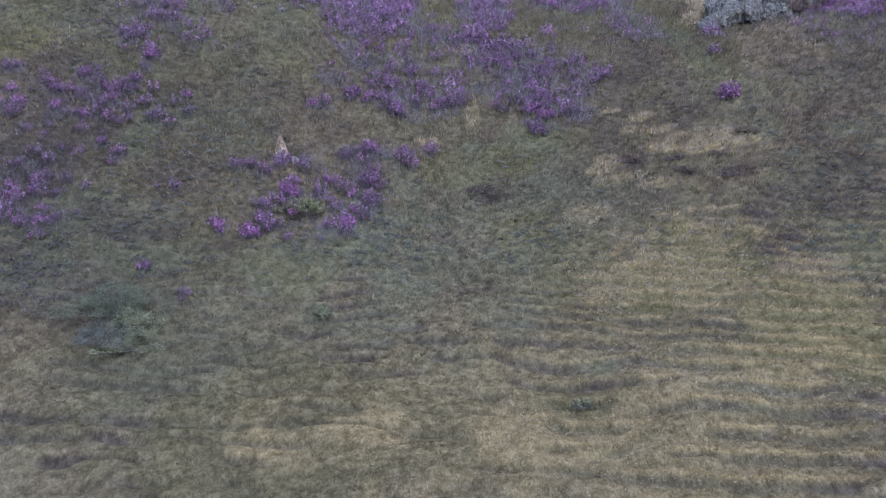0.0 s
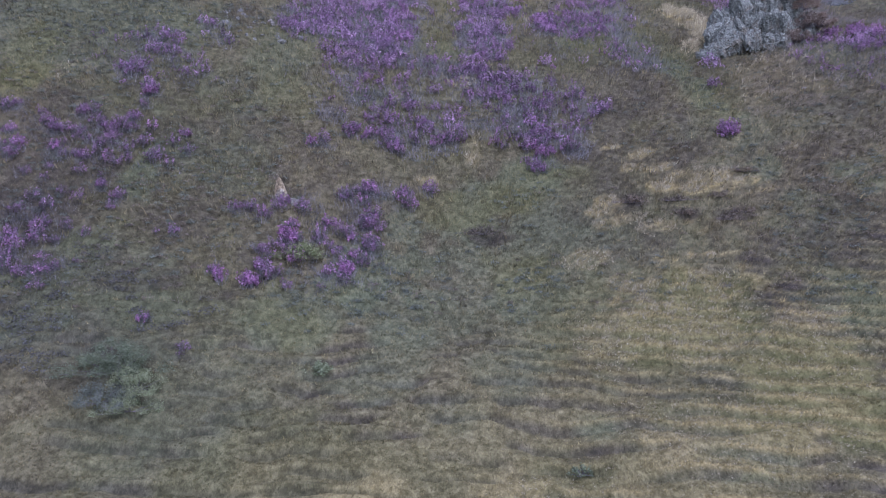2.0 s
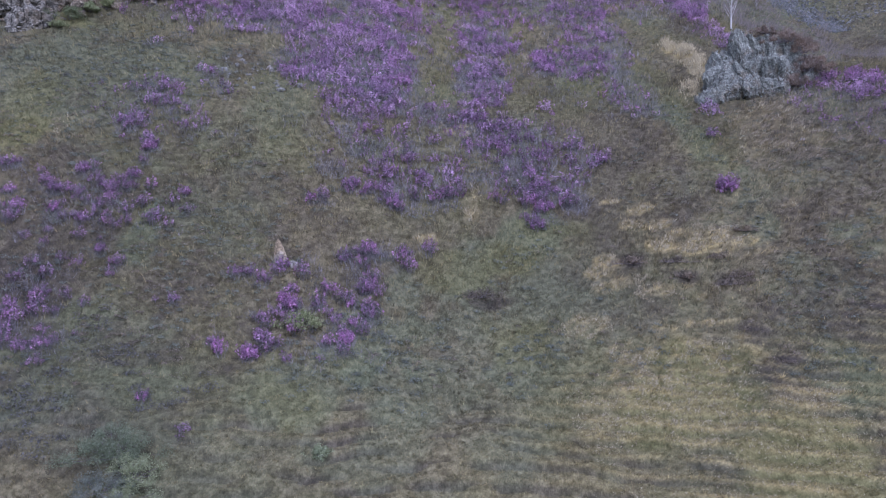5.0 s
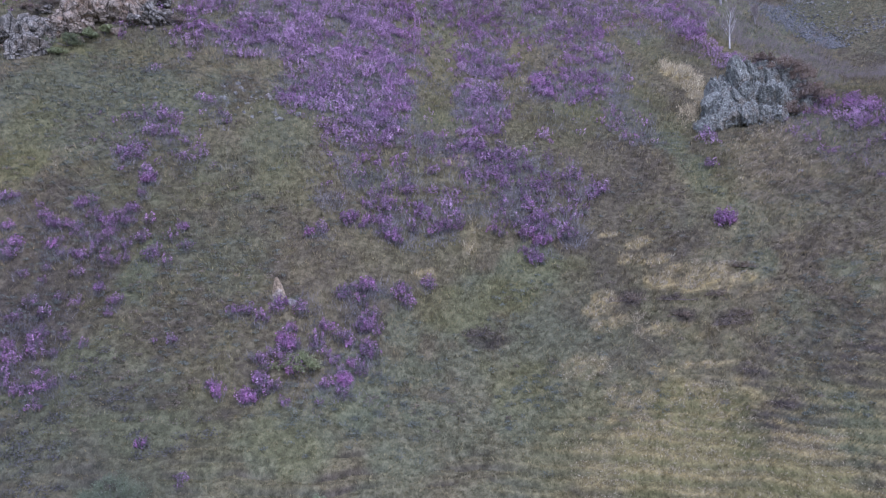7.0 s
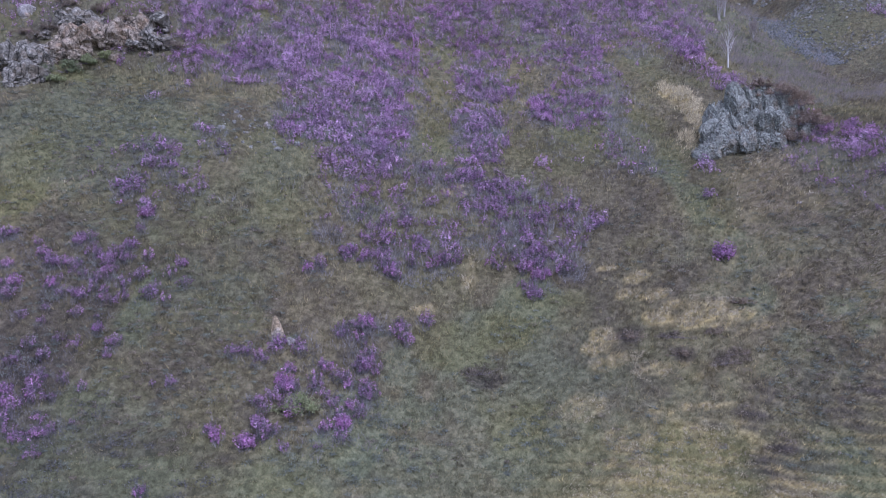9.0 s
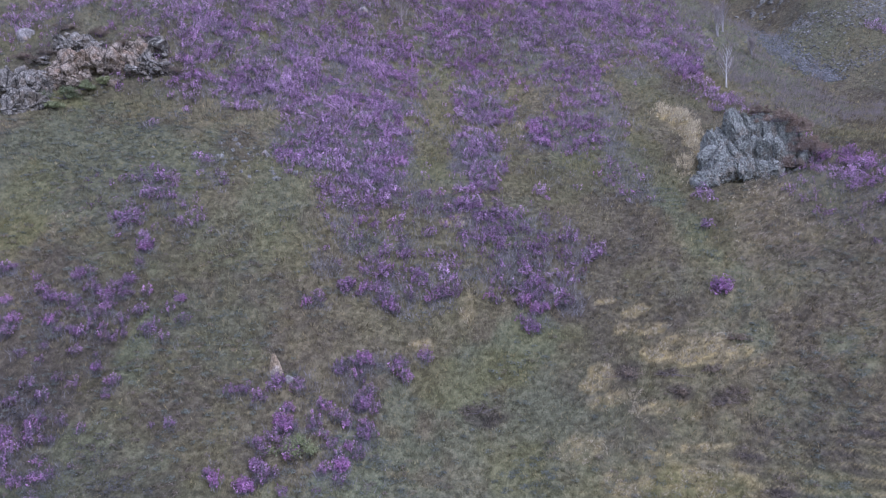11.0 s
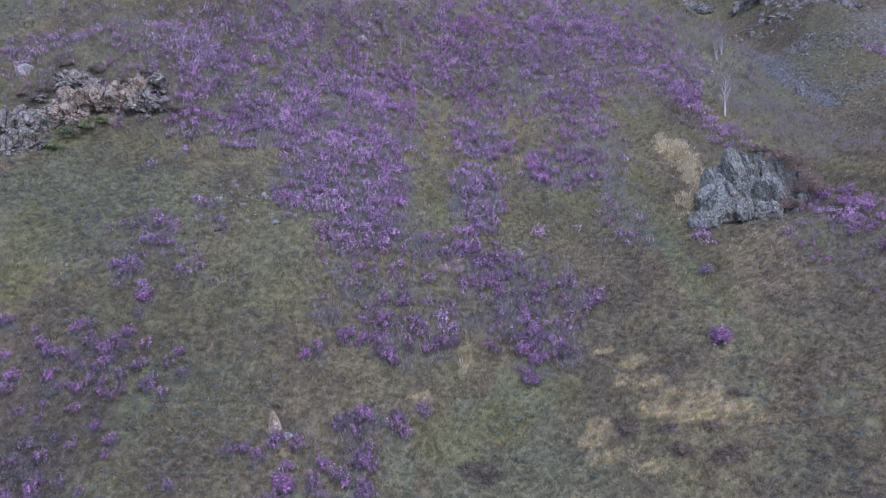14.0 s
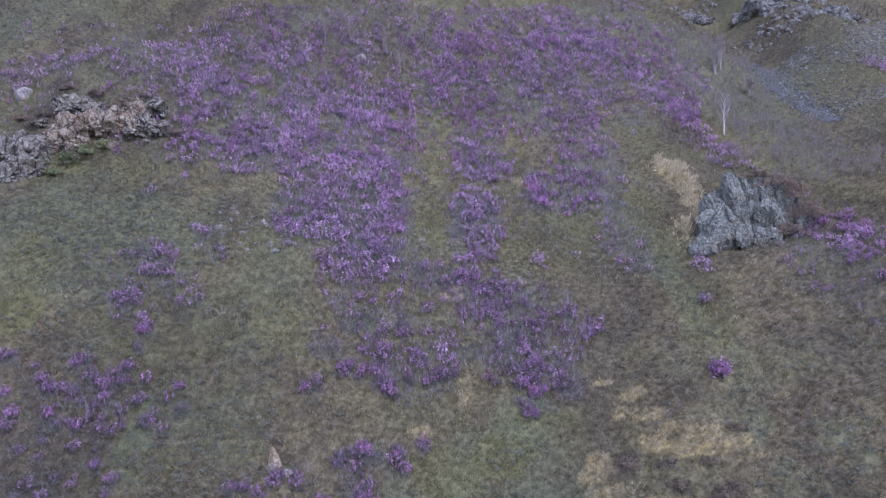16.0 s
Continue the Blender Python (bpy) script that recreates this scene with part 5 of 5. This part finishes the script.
# ---- trees and single bushes ----
def birch(x, y, tall, seed, stems=1, label="slender bare white birch standing in the gully", bark=BIRCH_BARK):
    rng = np.random.default_rng(seed)
    tree = tagged(new("birch_tree"), label, "tree", "birches in the gully")
    tree.location = on_ground(x, y, 0.1)
    trunk, twigs = [], []
    for k in range(stems):
        p = np.array([rng.normal() * 0.15 * (stems > 1), rng.normal() * 0.1, 0.0])
        lean = np.array([rng.normal() * 0.05, rng.normal() * 0.04, 1.0])
        steps, r = 8, 0.017 * tall
        for i in range(steps):
            q = p + lean * tall * 0.8 / steps + np.array([*rng.normal(size=2) * 0.03, 0])
            w = 1 - i / steps
            trunk.append(rods([p], [q], r * w + 0.012, r * (w - 0.1) + 0.012, 6))
            if i > 1:
                n = 3 if i < 5 else 4
                a = rng.random(n) * 2 * np.pi
                reach = tall * (0.5 - 0.045 * i) * (0.7 + 0.5 * rng.random(n))
                d = np.stack([np.cos(a) * 0.5, np.sin(a) * 0.5, 0.9 + 0.1 * rng.random(n)], 1) * reach[:, None]
                base = p + (q - p) * rng.random((n, 1))
                end = base + d
                trunk.append(rods(base, end, 0.025, 0.012))
                m = 12
                b0 = np.repeat(base, m, 0) + np.repeat(d, m, 0) * rng.uniform(0.25, 1, (n * m, 1))
                b1 = b0 + rng.normal(size=(n * m, 3)) * [0.22, 0.22, 0.1] + [0, 0, 0.3]
                twigs.append(rods(b0, b1, 0.009, 0.005))
            p = q
    tv = [(v, f) for v, f in trunk if len(f) % 6 == 0 and len(f) == 6]
    bv = [(v, f) for v, f in trunk if len(f) != 6]
    part("trunk", mesh("trunk", *joined(tv), [bark], smooth=True), tree, "white birch bark" if bark is BIRCH_BARK else "grey bark")
    part("crown_frame", mesh("crown_frame", *joined(bv), [bark]), tree)
    part("crown", mesh("crown", *joined(twigs), [BIRCH_TWIG]), tree, "bare fine twigs")


birch(34.3, 83.9, 5.4, 111)
birch(41.8, 104.9, 5.2, 112, 2, "thin bare birch with grey bark in the gully", GREY_BARK)
birch(43.0, 107.0, 5.6, 113, 2, "thin bare birch with grey bark in the gully", GREY_BARK)
birch(45.5, 101.9, 3.2, 114, 2, "small bare birch with yellowish twigs in the gully", GREY_BARK)
birch(-4.3, 87.3, 4.2, 115, 1, "thin bare sapling among flowering shrubs", BIRCH_TWIG)
for x, y, tall, seed in ((-13.5, 87.2, 3.4, 116), (-10.5, 88.6, 3.8, 117), (-11.9, 90.2, 3.0, 118), (-6.5, 89.4, 3.2, 119)):
    birch(x, y, tall, seed, 1, "thin bare sapling among flowering shrubs", BIRCH_TWIG)


def bush(name, label, x, y, wide, tall, leaf, leaves, seed, size=0.045, z=None):
    """A leafy bush of several rounded heads on thin stems."""
    rng = np.random.default_rng(seed)
    ob = tagged(new(name), label, "bush")
    ob.location = on_ground(x, y, 0.05) if z is None else (x, y, z)
    k = 26
    heads = np.stack([rng.normal(size=k) * wide * 0.27, rng.normal(size=k) * wide * 0.22, tall * rng.random(k) ** 0.8], 1)
    heads[:, 2] *= np.clip(1.05 - (np.hypot(heads[:, 0], heads[:, 1]) / (wide * 0.6)) ** 2, 0.15, 1) * 0.85
    part("woody_frame", mesh("woody_frame", *rods(heads * [0.1, 0.1, 0], heads, 0.02, 0.008), [STEM]), ob)
    d = rng.normal(size=(leaves, 3))
    d /= np.linalg.norm(d, axis=1, keepdims=True)
    pick = rng.integers(0, k, leaves)
    ball = wide * (0.08 + 0.1 * rng.random(k))
    c = heads[pick] + d * ball[pick][:, None] * (0.4 + 0.8 * rng.random((leaves, 1))) * [1, 1, 0.9]
    c[:, 2] = np.abs(c[:, 2])
    part("foliage", mesh("foliage", *flakes(c, size, rng, 1.0, 3, d + [0, 0, 0.5]), [leaf]), ob)
    return ob


bush("green_bush", "broad grey-green leafy bush on the lower slope", -14.4, 31.2, 3.2, 1.9, GREEN_LEAF, 14000, 121, 0.025)
bush("green_bush", "low grey-green leafy bush on the lower slope", -13.3, 30.6, 2.4, 1.2, GREEN_LEAF, 7500, 136, 0.025)
bush("sage_bush", "grey sage bush at the foot of a green bush", -14.4, 29.9, 2.6, 0.9, SAGE_LEAF, 7000, 128, 0.025)
bush("green_bush", "low grey-green leafy bush on the lower slope", -13.0, 29.6, 2.2, 0.8, GREEN_LEAF, 5500, 137, 0.025)
bush("green_bush", "low fresh green bush between flowering shrubs", -7.7, 39.1, 2.3, 0.9, FRESH_LEAF, 3600, 122)
bush("green_bush", "small green bush on the grassy slope", -5.5, 31.9, 1.1, 0.7, GREEN_LEAF, 1500, 123)
bush("green_bush", "small green bush on the grassy slope", 5.3, 26.7, 0.9, 0.4, GREEN_LEAF, 300, 124)
for x, y, wide, tall, seed in ((-33.0, 63.0, 2.6, 1.3, 150), (-31.7, 64.1, 2.2, 1.0, 151), (-30.2, 64.8, 1.8, 0.8, 152), (-33.3, 61.9, 1.6, 0.7, 153)):
    bush("green_bush", "dense green bush below a rock bluff", x, y, wide, tall, FRESH_LEAF, int(1700 * wide), seed, 0.045)
for x, y, wide, tall, seed in ((11.8, 43.4, 1.9, 0.5, 125), (14.2, 43.0, 1.5, 0.4, 126), (16.6, 42.8, 1.2, 0.4, 130), (14.4, 41.6, 1.4, 0.4, 131), (17.4, 41.2, 1.8, 0.4, 132), (16.6, 40.6, 1.5, 0.35, 133), (19.0, 44.6, 1.6, 0.4, 134)):
    bush("bare_bush", "low rounded bare brown bush in dry straw", x, y, wide, tall, DRY_LEAF, int(900 * wide), seed, 0.032)
for x, y, z, wide, tall, seed in ((29.6, 61.0, 38.0, 2.6, 1.3, 135), (31.2, 60.7, 37.0, 2.4, 1.6, 138), (31.0, 59.9, 35.2, 2.4, 1.5, 139), (28.2, 61.6, 38.9, 1.8, 0.7, 140), (29.6, 59.2, 33.8, 2.4, 1.1, 141), (32.4, 60.5, 35.4, 2.0, 1.4, 142)):
    bush("bare_bush", "twiggy brown bush on the shoulder of a rock knoll", x, y, wide, tall, BROWN_TWIG, int(2000 * wide), seed, 0.04, z)
for x, y, wide, tall, seed in ((-37.3, 66.0, 2.0, 0.7, 160), (-36.7, 66.8, 2.2, 0.7, 161), (-32.5, 68.6, 2.4, 0.8, 162), (-30.1, 67.9, 2.0, 0.8, 163), (-35.8, 69.2, 1.8, 0.5, 164), (-28.6, 69.0, 2.0, 0.6, 165), (-25.1, 66.8, 2.2, 0.9, 166), (-38.9, 66.9, 2.0, 0.6, 167)):
    bush("bare_bush", "brown leafless bush among broken rocks", x, y, wide, tall, DRY_LEAF, int(1000 * wide), seed, 0.045)
bush("bare_bush", "low bare brown bush on the green slope", 2.5, 42.2, 2.4, 0.6, DRY_LEAF, 1900, 127, 0.032)
